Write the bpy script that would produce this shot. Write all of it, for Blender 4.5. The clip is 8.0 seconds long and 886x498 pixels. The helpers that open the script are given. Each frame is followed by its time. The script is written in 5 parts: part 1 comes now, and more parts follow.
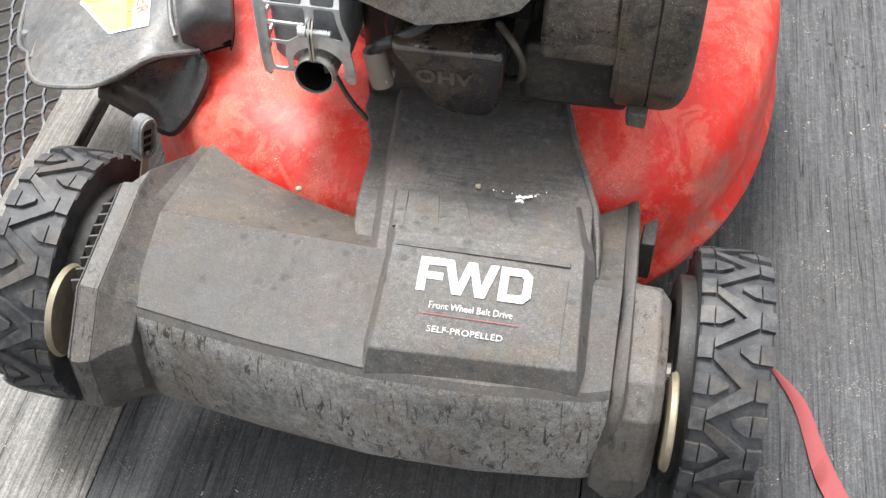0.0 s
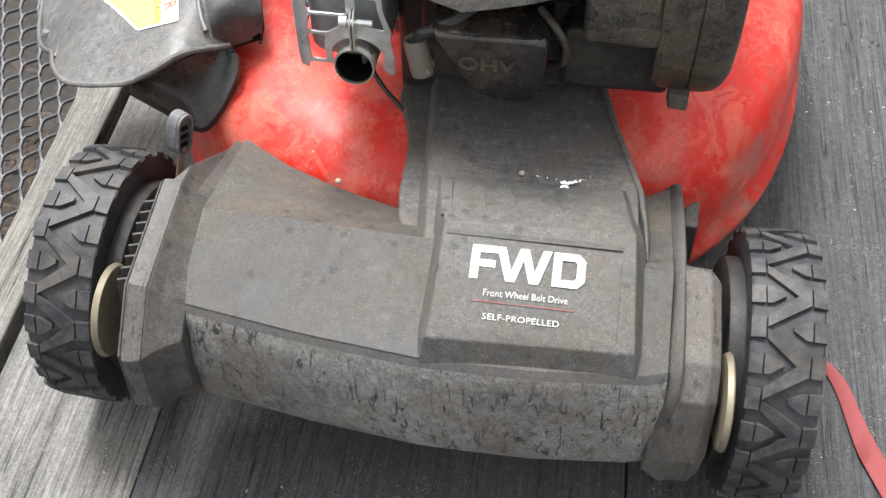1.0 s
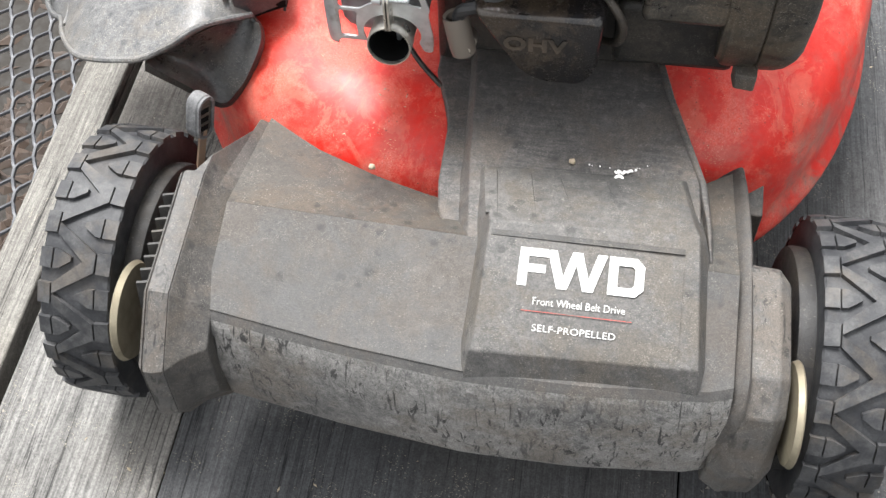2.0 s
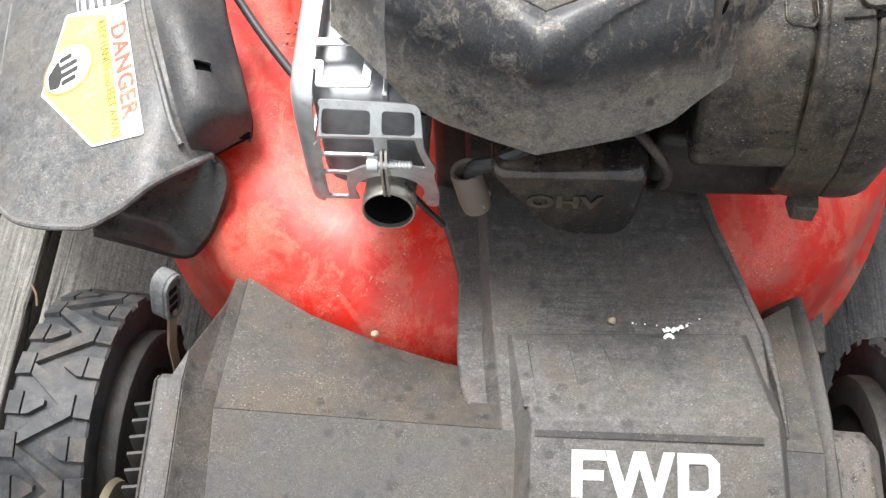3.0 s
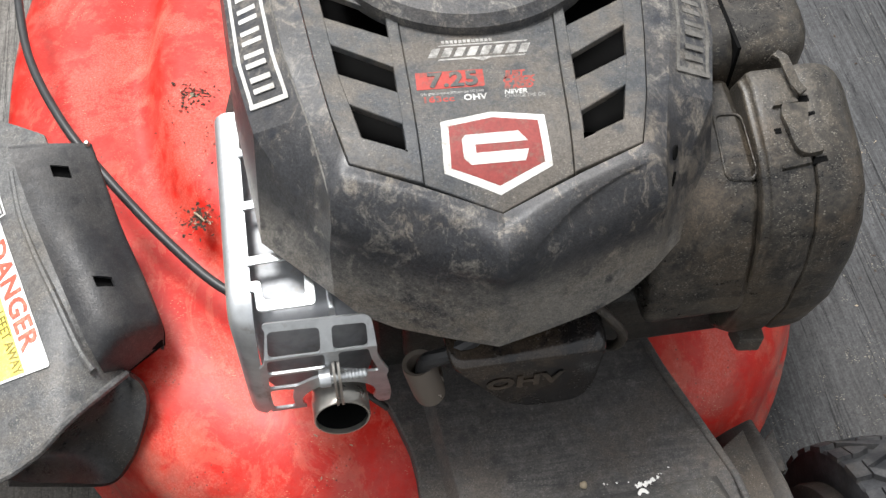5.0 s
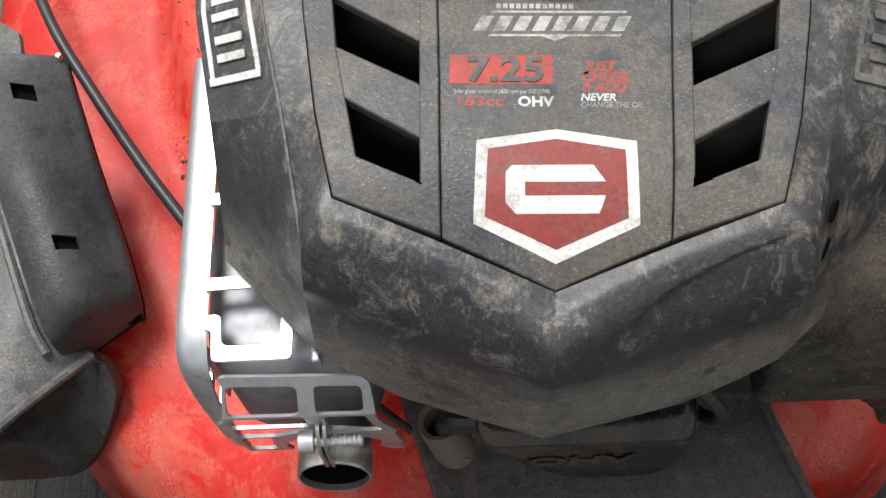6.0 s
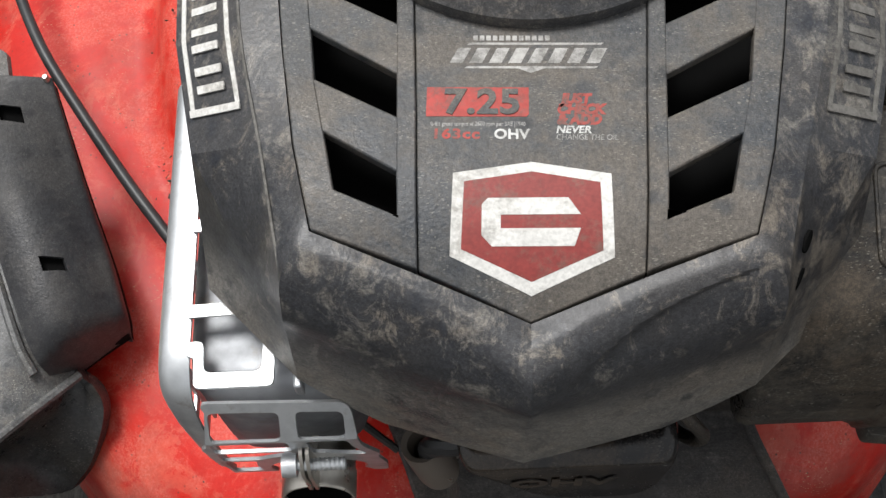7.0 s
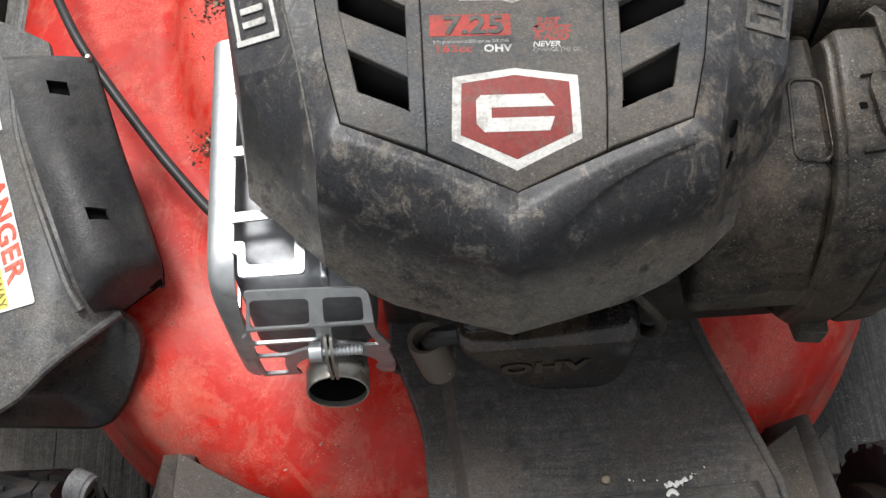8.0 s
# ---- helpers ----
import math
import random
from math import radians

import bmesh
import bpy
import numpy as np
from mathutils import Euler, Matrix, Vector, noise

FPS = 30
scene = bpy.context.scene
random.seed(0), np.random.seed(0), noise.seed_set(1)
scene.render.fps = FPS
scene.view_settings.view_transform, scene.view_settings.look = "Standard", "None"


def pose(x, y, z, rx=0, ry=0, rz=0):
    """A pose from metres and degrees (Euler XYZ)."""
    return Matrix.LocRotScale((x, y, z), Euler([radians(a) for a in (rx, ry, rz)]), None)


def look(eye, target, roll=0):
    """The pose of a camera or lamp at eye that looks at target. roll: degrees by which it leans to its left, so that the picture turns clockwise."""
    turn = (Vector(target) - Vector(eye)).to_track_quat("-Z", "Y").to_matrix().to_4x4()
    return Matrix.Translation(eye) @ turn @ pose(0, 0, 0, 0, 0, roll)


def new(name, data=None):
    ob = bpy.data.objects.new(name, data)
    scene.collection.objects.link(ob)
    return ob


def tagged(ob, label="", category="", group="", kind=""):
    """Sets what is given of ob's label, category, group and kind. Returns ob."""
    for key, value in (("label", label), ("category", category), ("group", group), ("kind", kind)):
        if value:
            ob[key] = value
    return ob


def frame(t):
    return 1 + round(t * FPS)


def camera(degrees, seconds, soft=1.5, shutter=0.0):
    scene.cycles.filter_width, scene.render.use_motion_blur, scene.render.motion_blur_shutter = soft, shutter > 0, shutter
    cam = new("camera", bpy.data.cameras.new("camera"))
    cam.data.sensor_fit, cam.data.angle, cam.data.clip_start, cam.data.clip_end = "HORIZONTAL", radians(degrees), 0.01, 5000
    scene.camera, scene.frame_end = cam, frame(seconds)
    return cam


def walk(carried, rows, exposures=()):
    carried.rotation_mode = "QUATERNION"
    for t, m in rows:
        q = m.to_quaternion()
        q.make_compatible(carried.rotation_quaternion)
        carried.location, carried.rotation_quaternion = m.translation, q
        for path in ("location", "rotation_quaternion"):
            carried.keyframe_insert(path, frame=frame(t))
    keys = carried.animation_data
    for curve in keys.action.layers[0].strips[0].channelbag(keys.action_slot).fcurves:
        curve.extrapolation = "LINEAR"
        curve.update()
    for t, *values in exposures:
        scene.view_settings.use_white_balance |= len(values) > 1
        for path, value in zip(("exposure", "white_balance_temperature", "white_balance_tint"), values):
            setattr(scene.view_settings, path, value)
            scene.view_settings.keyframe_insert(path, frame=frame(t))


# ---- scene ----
cam = camera(42.90, 8.0)
PATH = [
    (0, (0.1713, -0.4687, 0.7594), (0.0510, 0.1554, -0.0127), -0.73),
    (0.5, (0.1408, -0.4722, 0.7606), (0.0541, 0.1732, 0.0017), 1.09),
    (1, (0.1266, -0.4773, 0.7547), (0.0265, 0.1466, -0.0204), -1.03),
    (1.2, (0.1179, -0.4743, 0.7481), (0.0236, 0.1365, -0.0380), -0.53),
    (2.3, (0.0850, -0.3453, 0.7434), (-0.0301, 0.2020, -0.0856), -3.59),
    (2.5, (0.0663, -0.3018, 0.7421), (-0.0312, 0.2499, -0.0861), -3.88),
    (3, (0.0399, -0.2346, 0.7339), (-0.0134, 0.2740, -0.1255), -3.64),
    (3.5, (0.0039, -0.2348, 0.7493), (0.0314, 0.2728, -0.1118), -1.84),
    (4, (-0.0202, -0.2383, 0.7654), (0.0555, 0.2832, -0.0845), -1.29),
    (4.5, (-0.0242, -0.2226, 0.7749), (0.0830, 0.3431, -0.0427), 1.04),
    (4.7, (-0.0261, -0.2045, 0.7683), (0.0951, 0.3558, -0.0510), 1.85),
    (5.8, (0.0335, -0.0405, 0.6727), (0.0242, 0.4009, -0.2246), -3.67),
    (6, (0.0312, -0.0240, 0.6591), (0.0134, 0.3891, -0.2514), -4.60),
    (6.5, (0.0307, -0.0139, 0.6549), (0.0054, 0.3814, -0.2633), -5.28),
    (7, (0.0375, -0.0172, 0.6652), (0.0207, 0.3947, -0.2459), -4.68),
    (7.5, (0.0334, -0.0448, 0.6900), (0.0379, 0.3966, -0.2073), -2.67),
    (8, (0.0230, -0.1034, 0.7088), (0.0382, 0.3628, -0.1757), -2.24),
]
walk(cam, [(t, look(eye, target, roll)) for t, eye, target, roll in PATH],
     exposures=[(0, 1.86), (0.5, 1.78), (1, 1.63), (2.5, 1.95), (3, 1.66), (3.5, 1.6), (4, 1.45), (4.5, 1.25), (4.7, 1.16), (5.8, 0.68), (6, 0.63), (7, 0.43), (8, 0.50)])

# ---- world and sun ----
world = bpy.data.worlds.new("world")
scene.world = world
world.use_nodes = True
wn = world.node_tree.nodes
sky = wn.new("ShaderNodeTexSky")
sky.sky_type = "NISHITA"
sky.sun_disc = False
sky.sun_elevation, sky.sun_rotation = radians(67.5), radians(-37)
sky.air_density, sky.dust_density = 1.5, 4.0
cloud = wn.new("ShaderNodeHueSaturation")
cloud.inputs["Saturation"].default_value = 0.18
world.node_tree.links.new(sky.outputs[0], cloud.inputs["Color"])
veil = wn.new("ShaderNodeMix")
veil.data_type = "RGBA"
veil.inputs[0].default_value = 0.35
veil.inputs[7].default_value = (5.6, 5.7, 5.8, 1)
world.node_tree.links.new(cloud.outputs[0], veil.inputs[6])
world.node_tree.links.new(veil.outputs[2], wn["Background"].inputs["Color"])
wn["Background"].inputs["Strength"].default_value = 0.105
sun = new("sun", bpy.data.lights.new("sun", "SUN"))
sun.data.energy, sun.data.angle, sun.data.color = 2.6, radians(20), (1.0, 0.99, 0.975)
sun.matrix_world = look((-0.5, 0.66, 2.0), (0, 0, 0))


# ---- materials ----
class Nodes:
    def __init__(self, name):
        self.mat = bpy.data.materials.new(name)
        self.mat.use_nodes = True
        self.t = self.mat.node_tree
        self.bsdf = self.t.nodes["Principled BSDF"]
        self.coord = self.t.nodes.new("ShaderNodeTexCoord").outputs["Object"]

    def link(self, a, b):
        self.t.links.new(a, b)

    def mapped(self, scale, rot=(0, 0, 0)):
        n = self.t.nodes.new("ShaderNodeMapping")
        n.inputs["Scale"].default_value = scale
        n.inputs["Rotation"].default_value = rot
        self.link(self.coord, n.inputs["Vector"])
        return n.outputs[0]

    def noise(self, scale, detail=4.0, rough=0.55, vec=None, distort=0.0):
        n = self.t.nodes.new("ShaderNodeTexNoise")
        n.inputs["Scale"].default_value, n.inputs["Detail"].default_value = scale, detail
        n.inputs["Roughness"].default_value, n.inputs["Distortion"].default_value = rough, distort
        self.link(vec if vec is not None else self.coord, n.inputs["Vector"])
        return n.outputs["Fac"]

    def voronoi(self, scale, vec=None, feature="F1"):
        n = self.t.nodes.new("ShaderNodeTexVoronoi")
        n.feature = feature
        n.inputs["Scale"].default_value = scale
        self.link(vec if vec is not None else self.coord, n.inputs["Vector"])
        return n.outputs["Distance"]

    def ramp(self, fac, *stops):
        n = self.t.nodes.new("ShaderNodeValToRGB")
        e = n.color_ramp.elements
        while len(e) < len(stops):
            e.new(0.5)
        for k, (p, c) in zip(e, stops):
            k.position = p
            k.color = (*c, 1) if isinstance(c, tuple) else (c, c, c, 1)
        self.link(fac, n.inputs["Fac"])
        return n.outputs["Color"]

    def mix(self, fac, a, b, how="MIX"):
        n = self.t.nodes.new("ShaderNodeMix")
        n.data_type, n.blend_type = "RGBA", how
        for socket, v in ((n.inputs[0], fac), (n.inputs[6], a), (n.inputs[7], b)):
            if isinstance(v, tuple):
                socket.default_value = (*v, 1)
            elif isinstance(v, (int, float)):
                socket.default_value = v if socket == n.inputs[0] else (v, v, v, 1)
            else:
                self.link(v, socket)
        return n.outputs[2]

    def math(self, op, a, b=0.0):
        n = self.t.nodes.new("ShaderNodeMath")
        n.operation = op
        for socket, v in zip(n.inputs, (a, b)):
            if isinstance(v, (int, float)):
                socket.default_value = v
            else:
                self.link(v, socket)
        return n.outputs[0]

    def bump(self, height, strength, distance):
        n = self.t.nodes.new("ShaderNodeBump")
        n.inputs["Strength"].default_value, n.inputs["Distance"].default_value = strength, distance
        self.link(height, n.inputs["Height"])
        self.link(n.outputs[0], self.bsdf.inputs["Normal"])

    def grain(self, col, low=0.62, scale=900):
        """Fine mottling: darkens the colour in tiny grains and small blotches."""
        col = self.mix(1.0, col, self.ramp(self.noise(scale, 2, 0.5), (0.36, 0.3 + 0.7 * low), (0.60, 1.0)), "MULTIPLY")
        return self.mix(1.0, col, self.ramp(self.noise(scale * 0.27, 4, 0.7), (0.38, 0.5 + 0.5 * low), (0.58, 1.0)), "MULTIPLY")

    def fibres(self, width, length, turn, radius, keep, patch=70):
        """Short loose strokes, each lying along one direction, in scattered patches."""
        near = self.voronoi(1.0, self.mapped((1 / length, 1 / width, 1 / width), (0, 0, turn)))
        return self.math("MULTIPLY", self.ramp(near, (radius, 1.0), (radius * 1.5, 0.0)), self.ramp(self.noise(patch, 3), (keep, 0.0), (keep + 0.06, 1.0)))

    def random(self):
        return self.t.nodes.new("ShaderNodeObjectInfo").outputs["Random"]

    def done(self, color=None, rough=None, metal=0.0, spec=0.5, coat=0.0):
        b = self.bsdf.inputs
        for key, v in (("Base Color", color), ("Roughness", rough)):
            if v is None:
                continue
            if isinstance(v, tuple):
                b[key].default_value = (*v, 1)
            elif isinstance(v, (int, float)):
                b[key].default_value = v
            else:
                self.link(v, b[key])
        b["Metallic"].default_value, b["Specular IOR Level"].default_value = metal, spec
        b["Coat Weight"].default_value, b["Coat Roughness"].default_value = coat, 0.15
        return self.mat


def plastic(name, dark, dust, amount, rough=0.55, speck=0.5, brown=(0.16, 0.13, 0.095), streak=0.0, scuff=0.0, gloss=0.0, mottle=0.62, relief=0.35, worn=None, matt=0.25, patch=0.8, loose=0.0):
    """Black moulded plastic under dust: grainy film, earthy patches, drop marks, scratches, scuffs, loose fibres and grit."""
    n = Nodes(name)
    dust = (dust[0], dust[1], dust[2] * 1.015)
    brown = (brown[0], brown[1], brown[2] * 1.03)
    broad = n.noise(9, 4, 0.55, distort=0.4)
    mid = n.noise(110, 7, 0.75, distort=0.3)
    fine = n.noise(480, 4, 0.75)
    film = n.math("ADD", n.math("MULTIPLY", broad, 0.35), n.math("ADD", n.math("MULTIPLY", mid, 0.40), n.math("MULTIPLY", fine, 0.25)))
    if streak:
        lines = n.noise(1.0, 5, 0.7, n.mapped((22, 300, 160), (0, 0, radians(9))), 1.1)
        arcs = n.noise(1.0, 4, 0.65, n.mapped((24, 260, 120), (0, 0, radians(-24))), 1.3)
        film = n.math("ADD", film, n.math("MULTIPLY", n.math("SUBTRACT", lines, 0.5), streak))
        film = n.math("ADD", film, n.math("MULTIPLY", n.math("SUBTRACT", arcs, 0.5), 0.8 * streak))
    middle = 0.5 + (0.5 - amount) * 0.16
    film = n.ramp(film, (middle - 0.085, 0.0), (middle + 0.085, 1.0))
    col = n.mix(film, dark, dust)
    earthy = n.ramp(n.noise(17, 9, 0.78, distort=0.3), (0.47, 0.0), (0.58, patch))
    col = n.mix(earthy, col, brown)
    # round spots left by drops, and hair-thin scratches
    wobble = n.math("MULTIPLY", n.math("SUBTRACT", n.noise(260, 4, 0.6), 0.5), 0.5)
    drops = n.math("MULTIPLY", n.ramp(n.math("ADD", n.voronoi(78), wobble), (0.13, 1.0), (0.30, 0.0)), n.ramp(n.noise(30, 3), (0.47, 0.0), (0.56, 1.0)))
    col = n.mix(n.math("MULTIPLY", drops, 0.75), col, tuple(0.75 * c for c in dark))
    hair = n.ramp(n.noise(1.0, 2, 0.4, n.mapped((30, 420, 200), (0, 0, radians(28))), 0.8), (0.492, 0.0), (0.5, 1.0), (0.508, 0.0))
    hair = n.math("MULTIPLY", hair, n.ramp(n.noise(21, 3), (0.55, 0.0), (0.66, 0.45)))
    col = n.mix(hair, col, tuple(1.5 * c for c in dust))
    if scuff:
        marks = n.ramp(n.noise(1.0, 6, 0.7, n.mapped((170, 90, 62)), 1.2), (0.56, 0.0), (0.60, 1.0))
        cuts = n.ramp(n.noise(1.0, 3, 0.55, n.mapped((230, 30, 30), (0, radians(16), 0)), 1.0), (0.62, 0.0), (0.65, 1.0))
        where = n.ramp(n.noise(20, 3), (0.4, 0.25), (0.56, 1.0))
        col = n.mix(n.math("MULTIPLY", n.math("MULTIPLY", n.math("MAXIMUM", marks, cuts), where), scuff), col, tuple(0.3 * c for c in dark))
    rubbed = n.ramp(n.noise(1.0, 9, 0.8, n.mapped((15, 17, 34)), 0.8), (0.462, 0.0), (0.575, 1.0))
    if gloss:
        col = n.mix(n.math("MULTIPLY", rubbed, gloss), col, dark)
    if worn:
        # a belt darkened in ragged smears: the axis it runs along and (place, share) stops
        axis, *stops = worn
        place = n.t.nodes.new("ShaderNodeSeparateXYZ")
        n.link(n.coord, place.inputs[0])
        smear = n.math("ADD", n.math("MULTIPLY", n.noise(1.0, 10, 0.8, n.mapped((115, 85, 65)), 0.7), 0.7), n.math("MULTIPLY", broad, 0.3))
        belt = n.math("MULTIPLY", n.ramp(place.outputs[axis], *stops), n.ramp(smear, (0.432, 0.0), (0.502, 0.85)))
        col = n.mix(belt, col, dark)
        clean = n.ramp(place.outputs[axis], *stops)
    col = n.grain(col, mottle)
    col = n.mix(1.0, col, n.ramp(n.noise(2300, 2, 0.6), (0.38, 0.72), (0.60, 1.12)), "MULTIPLY")
    bits = n.math("MAXIMUM", n.fibres(0.0006, 0.0022, radians(20), 0.16, 0.50 - loose), n.fibres(0.0006, 0.0019, radians(-55), 0.16, 0.53 - loose, 90))
    bits = n.math("MAXIMUM", bits, n.fibres(0.0013, 0.0013, 0.0, 0.14, 0.56 - loose, 75))
    bits = n.math("MAXIMUM", bits, n.fibres(0.0034, 0.0046, radians(35), 0.085, 0.50, 45))
    bits = n.math("MULTIPLY", bits, speck)
    if worn:
        # little grit is drawn on the darkened belt
        bits = n.math("MULTIPLY", bits, n.math("SUBTRACT", 1.0, n.math("MULTIPLY", clean, 0.88)))
    col = n.mix(bits, col, (0.34, 0.32, 0.27))
    n.bump(n.math("ADD", n.noise(700, 3, 0.6), n.math("MULTIPLY", mid, 1.2)), relief, 0.0006)
    r = n.ramp(film, (0.0, rough), (1.0, min(1.0, rough + matt)))
    if gloss:
        r = n.math("SUBTRACT", r, n.math("MULTIPLY", rubbed, 0.22 * gloss))
    return n.done(col, r, spec=0.45)


def red_paint():
    """Faded enamel: chalky patches, rubbed film, dirty water marks, scratches and crumbs."""
    n = Nodes("red_paint")
    ragged = n.math("ADD", n.math("MULTIPLY", n.noise(9, 9, 0.72, distort=0.7), 0.75), n.math("MULTIPLY", n.noise(60, 6, 0.75), 0.25))
    fade = n.ramp(ragged, (0.475, 0.0), (0.53, 0.6), (0.62, 1.0))
    col = n.mix(fade, (0.50, 0.012, 0.005), (0.57, 0.050, 0.025))
    chalk = n.ramp(n.noise(1.0, 8, 0.74, n.mapped((22, 16, 20)), 1.0), (0.535, 0.0), (0.565, 0.28), (0.70, 0.45))
    col = n.mix(chalk, col, (0.60, 0.17, 0.11))
    low = n.t.nodes.new("ShaderNodeSeparateXYZ")
    n.link(n.coord, low.inputs[0])
    splash = n.ramp(low.outputs["Z"], (0.075, 1.0), (0.13, 0.6), (0.165, 0.25), (0.185, 0.0))
    grime = n.math("MULTIPLY", n.ramp(n.noise(19, 8, 0.76, distort=0.5), (0.46, 0.0), (0.62, 0.85)), n.math("ADD", splash, 0.22))
    col = n.mix(grime, col, (0.19, 0.115, 0.09))
    tide = n.ramp(n.noise(7, 5, 0.6, distort=0.8), (0.46, 0.0), (0.5, 0.25), (0.545, 0.0))
    col = n.mix(tide, col, (0.42, 0.05, 0.035))
    hair = n.ramp(n.noise(1.0, 2, 0.4, n.mapped((26, 300, 120), (0, 0, radians(-35))), 0.9), (0.494, 0.0), (0.5, 1.0), (0.506, 0.0))
    col = n.mix(n.math("MULTIPLY", hair, n.ramp(n.noise(15, 3), (0.56, 0.0), (0.7, 0.35))), col, (0.68, 0.24, 0.19))
    dots = n.math("MULTIPLY", n.ramp(n.voronoi(300), (0.09, 1.0), (0.2, 0.0)), n.ramp(n.noise(60, 2), (0.52, 0.0), (0.6, 1.0)))
    col = n.mix(dots, col, (0.06, 0.035, 0.025))
    col = n.mix(1.0, col, n.ramp(n.noise(170, 6, 0.75), (0.36, (0.88, 0.75, 0.74)), (0.58, (1.0, 1.0, 1.0))), "MULTIPLY")
    haze = n.math("MULTIPLY", n.ramp(n.noise(900, 4, 0.75), (0.42, 0.0), (0.64, 0.3)), n.ramp(ragged, (0.48, 0.08), (0.53, 1.0)))
    col = n.mix(haze, col, (0.66, 0.26, 0.22))
    bits = n.math("MAXIMUM", n.fibres(0.0009, 0.0035, radians(50), 0.13, 0.60, 40), n.fibres(0.0009, 0.003, radians(-20), 0.13, 0.61, 50))
    col = n.mix(bits, col, (0.5, 0.34, 0.2))
    n.bump(n.math("ADD", n.noise(240, 4, 0.6), n.math("MULTIPLY", n.noise(40, 4), 1.2)), 0.14, 0.0008)
    rough = n.math("ADD", n.math("MULTIPLY", fade, 0.16), n.ramp(n.noise(26, 5, 0.6), (0.35, 0.40), (0.7, 0.56)))
    return n.done(col, rough, spec=0.30, coat=0.03)


def rubber(name, clean, dusty, mud, amount):
    n = Nodes(name)
    film = n.ramp(n.noise(60, 7, 0.72), (0.44, 0.0), (0.6, 1.0))
    col = n.mix(film, clean, dusty)
    patches = n.ramp(n.noise(26, 6, 0.7), (0.55 - 0.12 * amount, 0.0), (0.66 - 0.1 * amount, 0.85))
    col = n.mix(n.math("MULTIPLY", patches, 0.3 + 0.6 * amount), col, mud)
    n.bump(n.noise(500, 3), 0.25, 0.0005)
    col = n.grain(col, 0.7)
    return n.done(col, 0.6, spec=0.4)


def zinc(name, tint, rough):
    n = Nodes(name)
    cloud = n.noise(70, 5, 0.6)
    col = n.mix(n.ramp(cloud, (0.4, 0.0), (0.7, 1.0)), tint, tuple(c * 0.72 for c in tint))
    dirt = n.ramp(n.noise(45, 6, 0.7), (0.6, 0.0), (0.75, 0.7))
    col = n.mix(dirt, col, (0.25, 0.2, 0.15))
    n.bump(n.noise(300, 4), 0.1, 0.0004)
    return n.done(col, n.ramp(cloud, (0.3, rough), (0.7, rough + 0.15)), metal=0.9)


def weathered_wood(name, light, dark):
    """Grey, split softwood: fine fibres, soft year bands, narrow drying cracks, stains and pale crumbs."""
    n = Nodes(name)
    seed = n.math("MULTIPLY", n.random(), 7.0)
    shift = n.t.nodes.new("ShaderNodeVectorMath")
    shift.operation = "ADD"
    n.link(n.coord, shift.inputs[0])
    n.link(seed, shift.inputs[1])
    n.coord = shift.outputs[0]
    fibre = n.noise(1.0, 7, 0.7, n.mapped((520, 16, 60)), 0.5)
    band = n.noise(1.0, 5, 0.6, n.mapped((70, 2.2, 20)), 0.9)
    stain = n.noise(7, 6, 0.65, distort=0.5)
    col = n.mix(n.ramp(fibre, (0.40, 0.0), (0.60, 1.0)), dark, light)
    col = n.mix(n.math("MULTIPLY", n.ramp(band, (0.4, 1.0), (0.56, 0.0)), 0.35), col, tuple(0.75 * c for c in dark))
    col = n.mix(n.math("MULTIPLY", n.ramp(stain, (0.42, 0.0), (0.66, 1.0)), 0.45), col, tuple(0.6 * c for c in light))
    warm = n.ramp(n.noise(3.5, 4), (0.5, 0.0), (0.68, 0.25))
    col = n.mix(warm, col, (light[0] * 0.95, light[1] * 0.84, light[2] * 0.7))
    thin = n.ramp(n.noise(1.0, 3, 0.5, n.mapped((170, 2.4, 30)), 0.3), (0.484, 0.0), (0.5, 1.0), (0.516, 0.0))
    gate = n.ramp(n.noise(1.0, 3, 0.5, n.mapped((40, 4, 20))), (0.38, 0.0), (0.50, 1.0))
    crack = n.math("MULTIPLY", thin, gate)
    col = n.mix(n.math("MULTIPLY", crack, 0.9), col, (0.012, 0.012, 0.013))
    pale = n.math("MULTIPLY", n.ramp(n.voronoi(120), (0.07, 1.0), (0.11, 0.0)), n.ramp(n.noise(40, 2), (0.56, 0.0), (0.62, 1.0)))
    col = n.mix(n.math("MULTIPLY", pale, 0.7), col, (0.4, 0.37, 0.31))
    col = n.grain(col, 0.6, 700)
    straws = n.math("MAXIMUM", n.fibres(0.0009, 0.004, radians(70), 0.13, 0.57, 30), n.fibres(0.0009, 0.003, radians(-15), 0.13, 0.57, 40))
    col = n.mix(n.math("MULTIPLY", straws, 0.7), col, (0.45, 0.40, 0.31))
    h = n.math("SUBTRACT", n.math("ADD", fibre, n.math("MULTIPLY", band, 0.8)), n.math("MULTIPLY", crack, 1.8))
    n.bump(h, 0.45, 0.0018)
    return n.done(col, 0.8, spec=0.18)


def plain(name, color, rough=0.6, metal=0.0, wear=0.25, scale=120, spec=0.4):
    n = Nodes(name)
    f = n.ramp(n.noise(scale, 5, 0.65), (0.45, 0.0), (0.75, 1.0))
    col = n.mix(n.math("MULTIPLY", f, wear), color, tuple(0.35 * c + 0.06 for c in color))
    n.bump(n.noise(scale * 3, 3), 0.1, 0.0004)
    return n.done(col, rough, metal=metal, spec=spec)


